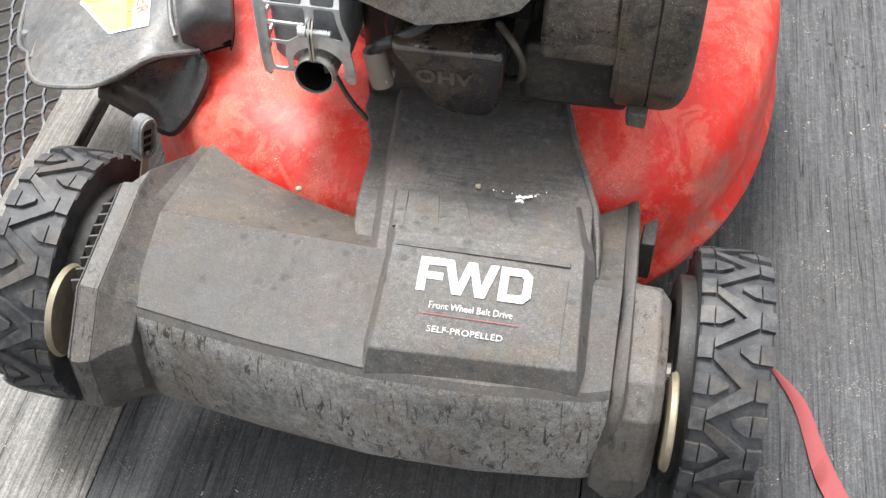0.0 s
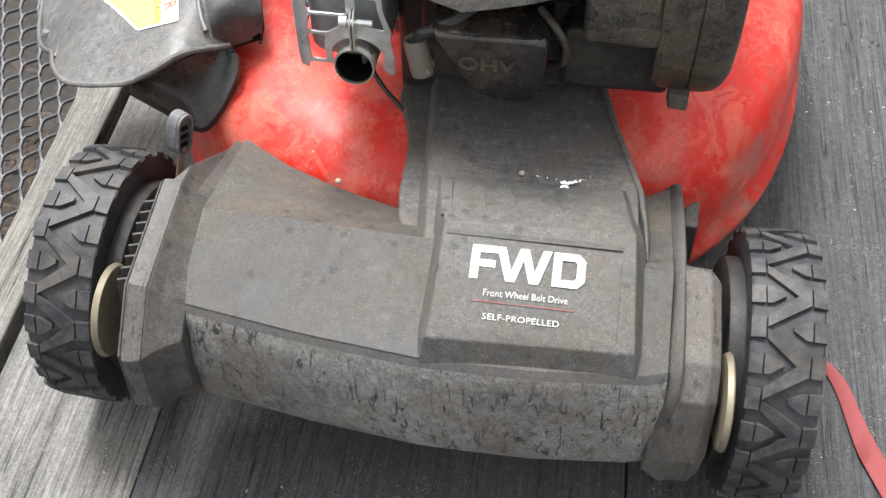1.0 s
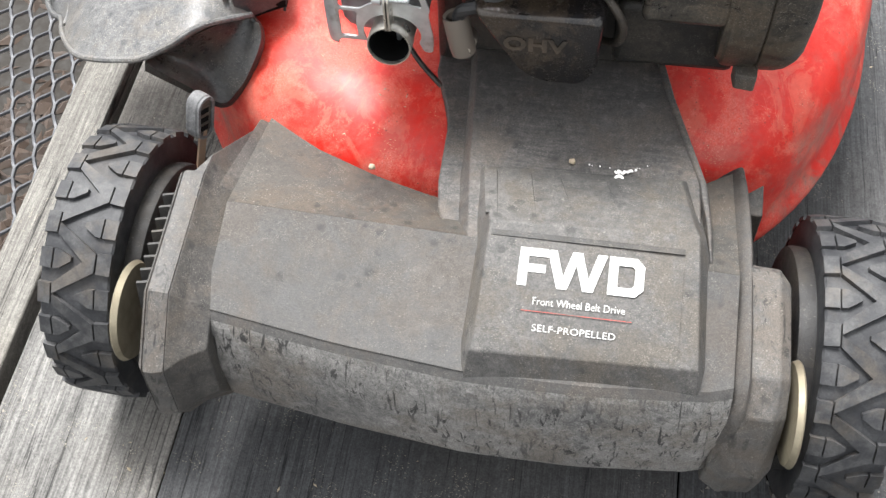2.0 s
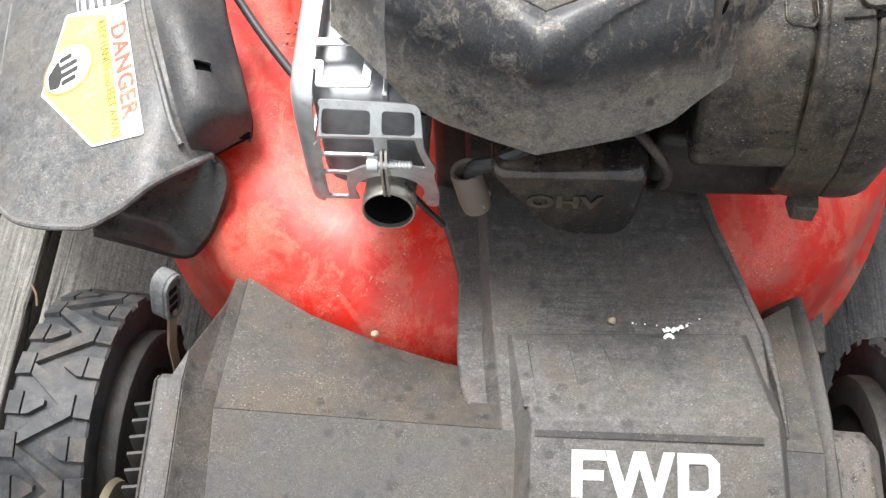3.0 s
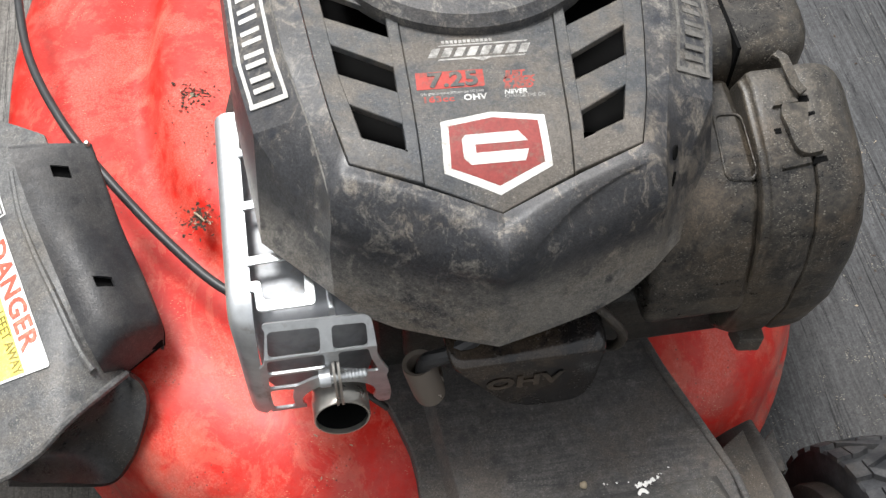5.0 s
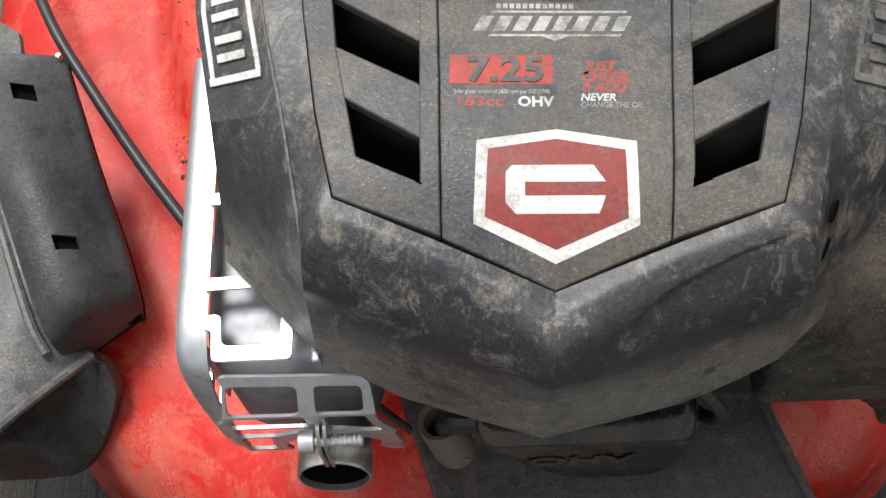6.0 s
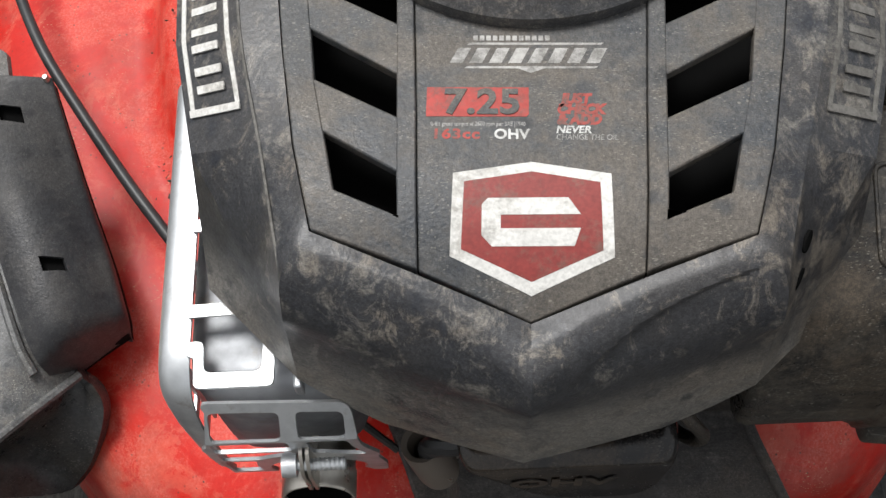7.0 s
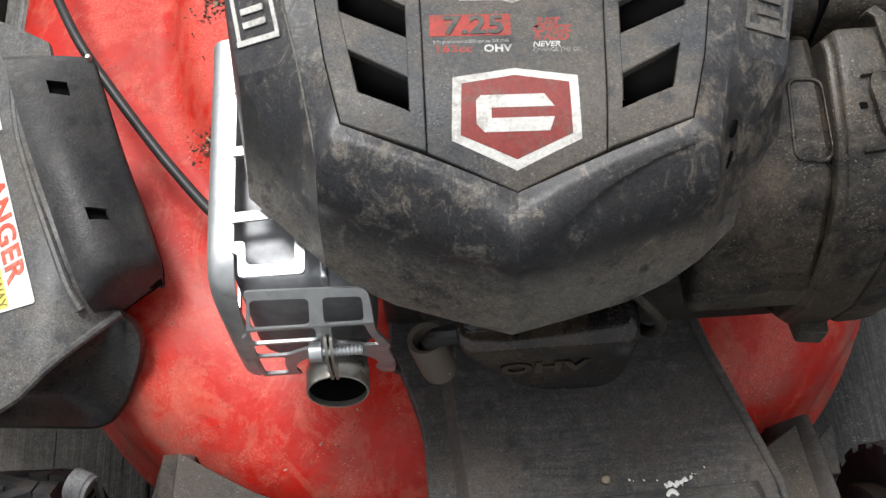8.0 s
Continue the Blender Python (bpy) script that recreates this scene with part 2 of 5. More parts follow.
def worn_print(name, color, dirt, amount, scale=260):
    """Printed film, dusty and rubbed thin in places."""
    n = Nodes(name)
    worn = n.math("ADD", n.math("MULTIPLY", n.noise(scale, 7, 0.78), 0.6), n.math("MULTIPLY", n.noise(scale * 0.2, 5, 0.65), 0.4))
    f = n.ramp(worn, (0.57 - amount * 0.16, 0.0), (0.66 - amount * 0.1, 1.0))
    col = n.mix(n.math("MULTIPLY", f, 0.45 + 0.5 * amount), color, dirt)
    return n.done(n.grain(col, 0.75), 0.55, spec=0.35)


COVER = plastic("dusty_black_plastic", (0.0294, 0.0294, 0.0294), (0.0708, 0.0672, 0.0626), 0.6, speck=0.22, brown=(0.0653, 0.0552, 0.0451), mottle=0.7)
# dirt tone that also carries the shade of the end cap's steep flank
FLANK = plastic("dirty_shaded_plastic", (0.032, 0.031, 0.030), (0.104, 0.095, 0.085), 0.5, speck=0.4, brown=(0.090, 0.075, 0.059))
CAP = plastic("scuffed_cap_plastic", (0.0437, 0.0428, 0.0428), (0.1125, 0.1060, 0.0977), 0.6, speck=0.4, brown=(0.0949, 0.0791, 0.0632), scuff=0.75, mottle=0.76)
# brown soil, toned partly for the shade behind the cover's ridge
SOILED_SHADED = plastic("soiled_shaded_plastic", (0.032, 0.031, 0.028), (0.083, 0.075, 0.065), 0.5, speck=0.4, brown=(0.081, 0.064, 0.047), mottle=0.74)
# real scuffs on a tone paled to stand in for light on the front
SCUFFED_LIT = plastic("scuffed_lit_plastic", (0.0963, 0.0945, 0.0927), (0.3096, 0.2988, 0.2790), 0.65, speck=0.35, brown=(0.1701, 0.1476, 0.1215), scuff=0.95, mottle=0.52)
PANEL = plastic("dusty_cover_plastic", (0.0437, 0.0437, 0.0427), (0.1263, 0.1197, 0.1121), 0.6, speck=0.4, brown=(0.0902, 0.0779, 0.0617), mottle=0.66, streak=0.14)
# darkens along Y towards the engine: the shade under it is coloured in
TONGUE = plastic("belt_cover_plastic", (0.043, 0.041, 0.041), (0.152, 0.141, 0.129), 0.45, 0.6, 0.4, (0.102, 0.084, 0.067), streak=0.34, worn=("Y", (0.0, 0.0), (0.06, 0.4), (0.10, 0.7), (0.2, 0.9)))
# smears on the brow; its shade and the lower front's light are coloured in
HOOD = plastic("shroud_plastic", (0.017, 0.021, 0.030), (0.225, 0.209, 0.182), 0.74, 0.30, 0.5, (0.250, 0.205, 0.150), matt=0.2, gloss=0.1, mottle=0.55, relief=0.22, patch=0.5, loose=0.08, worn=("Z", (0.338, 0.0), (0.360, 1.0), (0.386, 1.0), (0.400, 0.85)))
INSERT = plastic("shroud_insert_plastic", (0.032, 0.037, 0.044), (0.103, 0.100, 0.094), 0.42, 0.45, 0.32, (0.120, 0.102, 0.080))
VALVE = plastic("valve_cover_paint", (0.008, 0.008, 0.010), (0.030, 0.025, 0.019), 0.34, 0.14, 0.12, (0.052, 0.038, 0.026), relief=0.05)
FILTER = plastic("air_filter_plastic", (0.0164, 0.0156, 0.0148), (0.1099, 0.0935, 0.0713), 0.56, 0.36, 0.45, (0.0984, 0.0754, 0.0508), mottle=0.55, gloss=0.75, scuff=0.3)
FLAP = plastic("chute_plastic", (0.068, 0.070, 0.074), (0.175, 0.173, 0.166), 0.55, 0.4, 0.6, (0.130, 0.117, 0.099), mottle=0.5, streak=0.1)
CHUTE = plastic("dusty_chute_plastic", (0.016, 0.016, 0.018), (0.068, 0.066, 0.062), 0.42, 0.27, 0.4, (0.046, 0.039, 0.031))
HINGE = plastic("hinge_cover_plastic", (0.020, 0.020, 0.023), (0.047, 0.047, 0.047), 0.3, 0.45, 0.12, (0.058, 0.054, 0.05))
BLACK = plastic("black_engine_plastic", (0.010, 0.010, 0.010), (0.04, 0.036, 0.03), 0.3, 0.45, 0.2, (0.05, 0.042, 0.033))
RED = red_paint()
RUBBER = rubber("tyre_rubber", (0.018, 0.019, 0.022), (0.046, 0.047, 0.050), (0.06, 0.051, 0.042), 0.2)
TREAD = rubber("tyre_tread", (0.024, 0.025, 0.028), (0.060, 0.060, 0.061), (0.090, 0.074, 0.057), 0.45)
RIM = plastic("wheel_plastic", (0.006, 0.006, 0.007), (0.017, 0.014, 0.012), 0.45, 0.55, 0.2, (0.024, 0.019, 0.013))
ZINC = zinc("galvanised_steel", (0.70, 0.72, 0.735), 0.38)
YELLOW_ZINC = zinc("yellow_zinc_plate", (0.34, 0.30, 0.22), 0.5)
DULL_STEEL = zinc("muffler_steel", (0.38, 0.39, 0.405), 0.56)
PIPE = zinc("exhaust_steel", (0.64, 0.60, 0.54), 0.24)
RUST = plain("rusty_steel", (0.16, 0.10, 0.065), 0.8, wear=0.5, scale=160)
TWIG = plain("brown_twig", (0.13, 0.08, 0.05), 0.85, wear=0.4)
# exhaust soot, and the black that paints shade into vents, slots and holes
SOOT_SHADE = plain("soot", (0.005, 0.005, 0.005), 0.95, wear=0.02, spec=0.05)
MESH_STEEL = plain("expanded_steel", (0.055, 0.057, 0.063), 0.5, 0.3, 0.5, 90)
WOOD = weathered_wood("weathered_wood", (0.0954, 0.0972, 0.0999), (0.0540, 0.0549, 0.0567))
# dry, pale board; part of its paleness is light put into the colour
DRY_LIT_WOOD = weathered_wood("dry_lit_wood", (0.23, 0.224, 0.214), (0.10, 0.098, 0.094))
PALE_WOOD = weathered_wood("pale_weathered_wood", (0.24, 0.232, 0.212), (0.125, 0.118, 0.108))
BADGE_WHITE = worn_print("badge_white", (0.62, 0.61, 0.58), (0.22, 0.20, 0.17), 0.4, 180)
WHITE = worn_print("white_print", (0.56, 0.56, 0.54), (0.17, 0.16, 0.14), 0.55, 420)
FADED = worn_print("faded_silver_print", (0.40, 0.39, 0.37), (0.10, 0.095, 0.085), 0.7)
DIM = worn_print("dim_grey_print", (0.17, 0.163, 0.15), (0.075, 0.07, 0.062), 0.7)
HOSE = plastic("dirty_hose_rubber", (0.018, 0.015, 0.012), (0.075, 0.058, 0.042), 0.45, 0.5, 0.3, (0.09, 0.065, 0.044))
DEEP_RED = worn_print("dark_red_print", (0.23, 0.035, 0.03), (0.15, 0.10, 0.08), 0.55, 200)
BRIGHT_RED = worn_print("bright_red_print", (0.38, 0.045, 0.035), (0.11, 0.08, 0.065), 0.75)
YELLOW = worn_print("yellow_print", (0.80, 0.64, 0.13), (0.78, 0.68, 0.34), 0.3)
LABEL_WHITE = worn_print("label_white", (0.80, 0.80, 0.78), (0.5, 0.48, 0.44), 0.15)
LABEL_ORANGE = worn_print("label_orange", (0.7, 0.25, 0.08), (0.6, 0.4, 0.2), 0.3)
LABEL_RED = worn_print("label_red", (0.66, 0.10, 0.06), (0.62, 0.36, 0.26), 0.4)
OLIVE_INK = worn_print("faded_olive_ink", (0.20, 0.17, 0.03), (0.45, 0.38, 0.12), 0.4)
INK = worn_print("black_ink", (0.03, 0.03, 0.03), (0.12, 0.12, 0.11), 0.3)
GRIP = plastic("grey_grip_plastic", (0.06, 0.061, 0.065), (0.19, 0.19, 0.19), 0.5, 0.5, 0.3, (0.12, 0.11, 0.10))
BOOT = plain("plug_boot_rubber", (0.12, 0.10, 0.082), 0.65, wear=0.3)
CABLE = plain("cable_sheath", (0.02, 0.02, 0.021), 0.42, wear=0.3)
WEBBING = plain("red_webbing", (0.20, 0.042, 0.044), 0.85, wear=0.3, scale=400)
SOIL = plain("dark_soil", (0.022, 0.019, 0.016), 0.95, wear=0.5, scale=60)
STRAW = plain("dry_grass", (0.33, 0.27, 0.19), 0.8, wear=0.3)
DUNG = plain("dark_grit", (0.05, 0.035, 0.025), 0.95, wear=0.3)
LEAF_CRUMB = plain("leaf_crumb", (0.05, 0.031, 0.021), 0.9, wear=0.3)
CHALK = plain("white_dropping", (0.75, 0.74, 0.71), 0.8, wear=0.15)


# ---- mesh tools ----
def thing(name, label, category, group="", kind="", at=(0, 0, 0)):
    ob = new(name)
    ob.location = at
    ob.empty_display_size = 0.05
    return tagged(ob, label, category, group, kind)


def finish(bm, sharp=32):
    bmesh.ops.recalc_face_normals(bm, faces=bm.faces[:])
    for f in bm.faces:
        f.smooth = True
    for e in bm.edges:
        e.smooth = len(e.link_faces) == 2 and e.calc_face_angle(0) < radians(sharp)


def as_object(name, bm, mat, solid=0.0, bevel=0.0, sharp=32, merge=True):
    if merge:
        bmesh.ops.remove_doubles(bm, verts=bm.verts[:], dist=1e-6)
    finish(bm, sharp)
    me = bpy.data.meshes.new(name)
    bm.to_mesh(me)
    bm.free()
    me.materials.append(mat)
    ob = new(name, me)
    if solid:
        m = ob.modifiers.new("thickness", "SOLIDIFY")
        m.thickness, m.offset = solid, -1
    if bevel:
        m = ob.modifiers.new("rounding", "BEVEL")
        m.width, m.segments, m.limit_method, m.angle_limit = bevel, 2, "ANGLE", radians(25)
        m.harden_normals = False
    return ob


def part(name, bm, mat, parent, label="", solid=0.0, bevel=0.0, sharp=32):
    ob = as_object(name, bm, mat, solid, bevel, sharp)
    ob.parent = parent
    if parent.type == "EMPTY":
        ob.matrix_parent_inverse = Matrix.Translation(parent.location).inverted()
    return tagged(ob, label)


def skin(rows, ring=False, caps=False, bm=None):
    """A sheet of quads through rows of points; ring closes each row, caps closes the ends."""
    bm = bm or bmesh.new()
    vs = [[bm.verts.new(p) for p in row] for row in rows]
    n = len(rows[0])
    for a, b in zip(vs, vs[1:]):
        for i in range(n if ring else n - 1):
            j = (i + 1) % n
            bm.faces.new((a[i], a[j], b[j], b[i]))
    if caps:
        bm.faces.new(vs[0][::-1])
        bm.faces.new(vs[-1])
    return bm


def prism(poly, lo, hi, to=None, bm=None):
    """A polygon in x, y raised from lo to hi, then moved by the matrix to."""
    bm = bm or bmesh.new()
    to = to or Matrix()
    a = [bm.verts.new(to @ Vector((x, y, lo))) for x, y in poly]
    b = [bm.verts.new(to @ Vector((x, y, hi))) for x, y in poly]
    n = len(poly)
    for i in range(n):
        bm.faces.new((a[i], a[(i + 1) % n], b[(i + 1) % n], b[i]))
    bm.faces.new(a[::-1])
    bm.faces.new(b)
    return bm


def across(poly, x0, x1, bm=None, shrink=0.0):
    """A polygon in y, z drawn from x0 to x1."""
    return prism(poly, x0, x1, Matrix(((0, 0, 1, 0), (1, 0, 0, 0), (0, 1, 0, 0), (0, 0, 0, 1))), bm)


def box(x0, x1, y0, y1, z0, z1, bm=None, to=None):
    return prism([(x0, y0), (x1, y0), (x1, y1), (x0, y1)], z0, z1, to, bm)


def lathe(profile, centre, axis="x", steps=48, bm=None, turn=None):
    """Turns a profile of (radius, along) round an axis through centre."""
    bm = bm or bmesh.new()
    rows = []
    for r, a in profile:
        row = []
        for k in range(steps):
            t = 2 * math.pi * k / steps
            c, s = r * math.cos(t), r * math.sin(t)
            p = {"x": (a, c, s), "y": (c, a, s), "z": (c, s, a)}[axis]
            p = turn @ Vector(p) if turn else Vector(p)
            row.append(p + Vector(centre))
        rows.append(row)
    return skin(rows, ring=True, bm=bm)


def smooth_path(points, steps=8):
    """Catmull-Rom through the points."""
    pts = [Vector(p) for p in points]
    pts = [2 * pts[0] - pts[1]] + pts + [2 * pts[-1] - pts[-2]]
    out = []
    for a, b, c, d in zip(pts, pts[1:], pts[2:], pts[3:]):
        for k in range(steps):
            t = k / steps
            out.append(0.5 * (2 * b + (c - a) * t + (2 * a - 5 * b + 4 * c - d) * t * t + (3 * b - a - 3 * c + d) * t ** 3))
    return out + [pts[-2]]


def tube(points, radius, sides=10, steps=8, bm=None):
    path = smooth_path(points, steps)
    rows, side = [], Vector((0.3, 0.2, 1)).normalized()
    for i, p in enumerate(path):
        ahead = (path[min(i + 1, len(path) - 1)] - path[max(i - 1, 0)]).normalized()
        u = ahead.cross(side).normalized()
        v = ahead.cross(u)
        rows.append([p + radius * (math.cos(2 * math.pi * k / sides) * u + math.sin(2 * math.pi * k / sides) * v) for k in range(sides)])
    return skin(rows, ring=True, caps=True, bm=bm)


def rounded(poly, r, steps=4):
    """The polygon with its corners rounded."""
    out = []
    n = len(poly)
    for i in range(n):
        a, b, c = (Vector((*poly[(i + k) % n], 0)) for k in (-1, 0, 1))
        u, v = (a - b), (c - b)
        k = min(r, 0.45 * u.length, 0.45 * v.length)
        p, q = b + u.normalized() * k, b + v.normalized() * k
        for s in range(steps + 1):
            t = s / steps
            w = p * (1 - t) ** 2 + 2 * b * t * (1 - t) + q * t * t
            out.append((w.x, w.y))
    return out


def frame_of(origin, right, up):
    """The matrix of a flat label whose x runs along right and y about along up."""
    x = Vector(right).normalized()
    n = x.cross(Vector(up)).normalized()
    y = n.cross(x)
    m = Matrix((x, y, n)).transposed().to_4x4()
    m.translation = Vector(origin)
    return m


def written(name, body, size, to, mat, parent, spread=1.0, bold=0.0, shear=0.0, wide=1.0, align="LEFT"):
    """A line of flat lettering laid on a surface."""
    cu = bpy.data.curves.new(name, "FONT")
    cu.body, cu.size, cu.space_character, cu.offset, cu.shear = body, size, spread, bold, shear
    cu.extrude, cu.align_x, cu.resolution_u = 0.00012, align, 3
    tmp = new(name, cu)
    bpy.context.view_layer.update()
    me = bpy.data.meshes.new_from_object(tmp.evaluated_get(bpy.context.evaluated_depsgraph_get()))
    bpy.data.objects.remove(tmp)
    me.transform(to @ Matrix.Diagonal((wide, 1, 1, 1)))
    me.materials.clear()
    me.materials.append(mat)
    ob = new(name, me)
    ob.parent = parent
    return ob


def lerp(a, b, t):
    return a + (b - a) * t


def through_knots(knots, x):
    """Piecewise straight line through (x, value) knots."""
    if x <= knots[0][0]:
        return knots[0][1]
    for (a, va), (b, vb) in zip(knots, knots[1:]):
        if x <= b:
            return lerp(va, vb, (x - a) / (b - a))
    return knots[-1][1]


# ---- the trailer and the ground under it ----
bm = box(-60, 60, -60, 60, -0.75, -0.45)
ground = tagged(as_object("ground", bm, SOIL), "dark earth with leaf litter below the trailer", "ground", kind="structure")

deck_floor = thing("floor", "weathered grey timber boards of a trailer bed", "floor", kind="structure")
EDGES = [-0.3025, -0.165, 0.195, 0.62, 0.905, 1.19]
for a, b in zip(EDGES, EDGES[1:]):
    bm = box(a + 0.0006, b - 0.0006, -1.5, 1.9, -0.038, 0.0)
    part("board", bm, DRY_LIT_WOOD if a < -0.3 else WOOD, deck_floor, bevel=0.0015)
bm = box(-0.353, -0.3125, -1.5, 1.9, -0.05, 0.002)
part("board", bm, PALE_WOOD, deck_floor, "pale worn edge board along the wire mesh", bevel=0.002)
for y in (-1.2, -0.4, 0.5, 1.4):
    part("joist", box(-0.36, 1.0, y, y + 0.09, -0.13, -0.0385), WOOD, deck_floor)

# expanded steel mesh beside the edge board
def expanded_mesh():
    """Slanting strands that meet in thick, slightly twisted knots: diamonds 50 mm long."""
    bm = bmesh.new()
    hx, hy = 0.0098, 0.0247
    for i in range(36):
        for j in range(-22, 46):
            if (i + j) % 2:
                continue
            x, y = -0.3555 - i * hx, 0.28 + (j - 8) * hy
            for s in (1, -1):
                if i == 0 and s < 0:
                    continue
                q = [(x, y - 0.0045, -0.006), (x, y + 0.0045, -0.003), (x - 0.25 * s * hx, y + 0.33 * hy, -0.002), (x - 0.75 * s * hx, y + 0.68 * hy, -0.005), (x - s * hx, y + hy - 0.0045, -0.006)]
                tube(q, 0.0019, 5, 1, bm)
    return bm


tagged(as_object("wire_mesh", expanded_mesh(), MESH_STEEL, merge=False), "dull grey expanded steel mesh beside the boards", "mesh", kind="structure")

# ---- the mower ----
mower = thing("lawn_mower", "red walk-behind lawn mower with dusty black front cover and engine", "lawn mower")


# deck: a rounded square shell with a raised rim, a valley and a platform for the engine
def deck_shell():
    cx, cy = 0.045, 0.365
    prof = [(1.004, 0.066), (1.012, 0.069), (1.012, 0.075), (1.002, 0.080), (0.990, 0.086), (0.987, 0.096), (0.987, 0.112), (0.976, 0.136), (0.955, 0.155), (0.92, 0.167), (0.87, 0.1745), (0.81, 0.179), (0.75, 0.1805),
            (0.69, 0.179), (0.64, 0.176), (0.605, 0.1765), (0.585, 0.183), (0.565, 0.194), (0.545, 0.199), (0.50, 0.2005), (0.3, 0.2005), (0.002, 0.2005)]
    rows = []
    for k, z in prof:
        row = []
        for i in range(96):
            t = 2 * math.pi * i / 96
            c, s = math.cos(t), math.sin(t)
            e = 2 / 2.35
            x = 0.275 * math.copysign(abs(c) ** e, c)
            y = 0.338 * math.copysign(abs(s) ** e, s)
            row.append((cx + x * k, cy + y * k, z))
        rows.append(row)
    return skin(rows, ring=True)


bm = deck_shell()
part("deck", bm, RED, mower, "faded scratched red painted steel deck", solid=0.002, sharp=50)


# wheels
def tyre_mesh(cx, cy):
    R, w, n = WHEEL_R, 0.0225, 13
    base = R - 0.0035
    bm = lathe([(0.060, -0.018), (0.070, -0.0225), (0.080, -0.0235), (base - 0.001, -0.0228), (base, -0.0215), (base, 0.0215), (base - 0.001, 0.0228), (0.080, 0.0235), (0.070, 0.0225), (0.060, 0.018), (0.060, -0.018)], (cx, cy, R), "x", 78)
    tread = bmesh.new()
    P = 2 * math.pi / n

    def lug(poly, top=R, taper=0.95):
        """poly of (share of the pitch, across) raised to the radius top, with slightly drawn-in flanks."""
        mu = sum(u for u, v in poly) / len(poly)
        mv = sum(v for u, v in poly) / len(poly)
        lo, hi = [], []
        for u, v in poly:
            for lst, r, k in ((lo, base - 0.001, 1.0), (hi, top, taper)):
                t = (mu + (u - mu) * k) * P
                x = mv + (v - mv) * k
                drop = 0.0012 if abs(v) > 0.99 and lst is hi else 0.0
                lst.append(tread.verts.new((cx + x * w, cy + (r - drop) * math.cos(t), R + (r - drop) * math.sin(t))))
        m = len(poly)
        for i in range(m):
            tread.faces.new((lo[i], lo[(i + 1) % m], hi[(i + 1) % m], hi[i]))
        tread.faces.new(hi)

    for i in range(n):
        # one zigzag rib from shoulder to shoulder
        lug([(i, -0.60), (i + 0.15, -0.60), (i + 0.5, 0.24), (i + 0.85, -0.60), (i + 1.0, -0.60), (i + 0.63, 0.60), (i + 0.37, 0.60)], R, 0.985)
        for s, o in ((1, 0.0), (-1, 0.5)):
            j = i + o
            # the rib's shoulder pad, and the pointed lug in the bay, cut by a sipe
            lug([(j - 0.16, -1.04 * s), (j + 0.16, -1.04 * s), (j + 0.15, -0.635 * s), (j - 0.15, -0.635 * s)])
            lug([(j + 0.36, -1.04 * s), (j + 0.65, -1.04 * s), (j + 0.65, -0.66 * s), (j + 0.36, -0.66 * s)], R - 0.0004)
            lug([(j + 0.36, -0.63 * s), (j + 0.65, -0.63 * s), (j + 0.64, -0.46 * s), (j + 0.52, -0.10 * s), (j + 0.46, -0.10 * s), (j + 0.37, -0.46 * s)], R - 0.0004)
    return bm, tread


WHEEL_R = 0.0945


def wheel(cx, cy, inward, toe):
    def turned(bm):
        bmesh.ops.rotate(bm, verts=bm.verts[:], cent=(cx, cy, WHEEL_R), matrix=Matrix.Rotation(toe, 3, "Z"))
        return bm

    R = WHEEL_R
    s = inward
    hub = [(0.0, 0.030 * s), (0.050, 0.030 * s), (0.055, 0.034 * s), (0.0685, 0.034 * s), (0.0715, 0.0328 * s), (0.0725, 0.030 * s), (0.0722, 0.0225 * s), (0.061, 0.021 * s), (0.061, -0.018 * s), (0.055, -0.014 * s), (0.02, -0.012 * s), (0.0, -0.02 * s)]
    w = part("wheel", turned(lathe(hub, (cx, cy, R), "x", 48)), RIM, mower, "black plastic wheel disc")
    carcass, tread = tyre_mesh(cx, cy)
    tyre = part("tyre", turned(carcass), RUBBER, w, "black rubber tyre with chevron tread", sharp=28)
    part("tread", turned(tread), TREAD, w, "dusty brown-grey tread blocks", sharp=28)
    edge = -0.1605 if s > 0 else 0.2385
    r = 0.031
    plate = lathe([(0.0, 0.0), (r - 0.006, 0.0), (r - 0.002, -0.001 * s), (r, -0.003 * s), (r + 0.0007, -0.002 * s), (r - 0.001, 0.0012 * s), (r - 0.006, 0.002 * s), (0.0, 0.002 * s)], (edge, -0.072 if s > 0 else -0.085, 0.150 if s > 0 else 0.145), "x", 56)
    part("cover_plate", plate, YELLOW_ZINC, mower, "yellow zinc plated steel disc behind the wheel")


wheel(-0.197, -0.001, 1, radians(-2.4))
wheel(0.274, -0.0175, -1, radians(0.0))
bm = tube([(-0.17, 0.004, WHEEL_R), (0.05, -0.005, WHEEL_R), (0.25, -0.0145, WHEEL_R)], 0.007)
part("axle", bm, PIPE, mower)

# front cover: a bowed shell between the wheels
BACK = [(-0.118, 0.084), (-0.071, 0.055), (-0.024, 0.036), (0.018, 0.024), (0.06, 0.022), (0.12, 0.026), (0.17, 0.05), (0.206, 0.072)]
BOW = [(-0.112, -0.088), (-0.024, -0.102), (0.05, -0.110), (0.12, -0.110), (0.187, -0.104), (0.212, -0.096)]


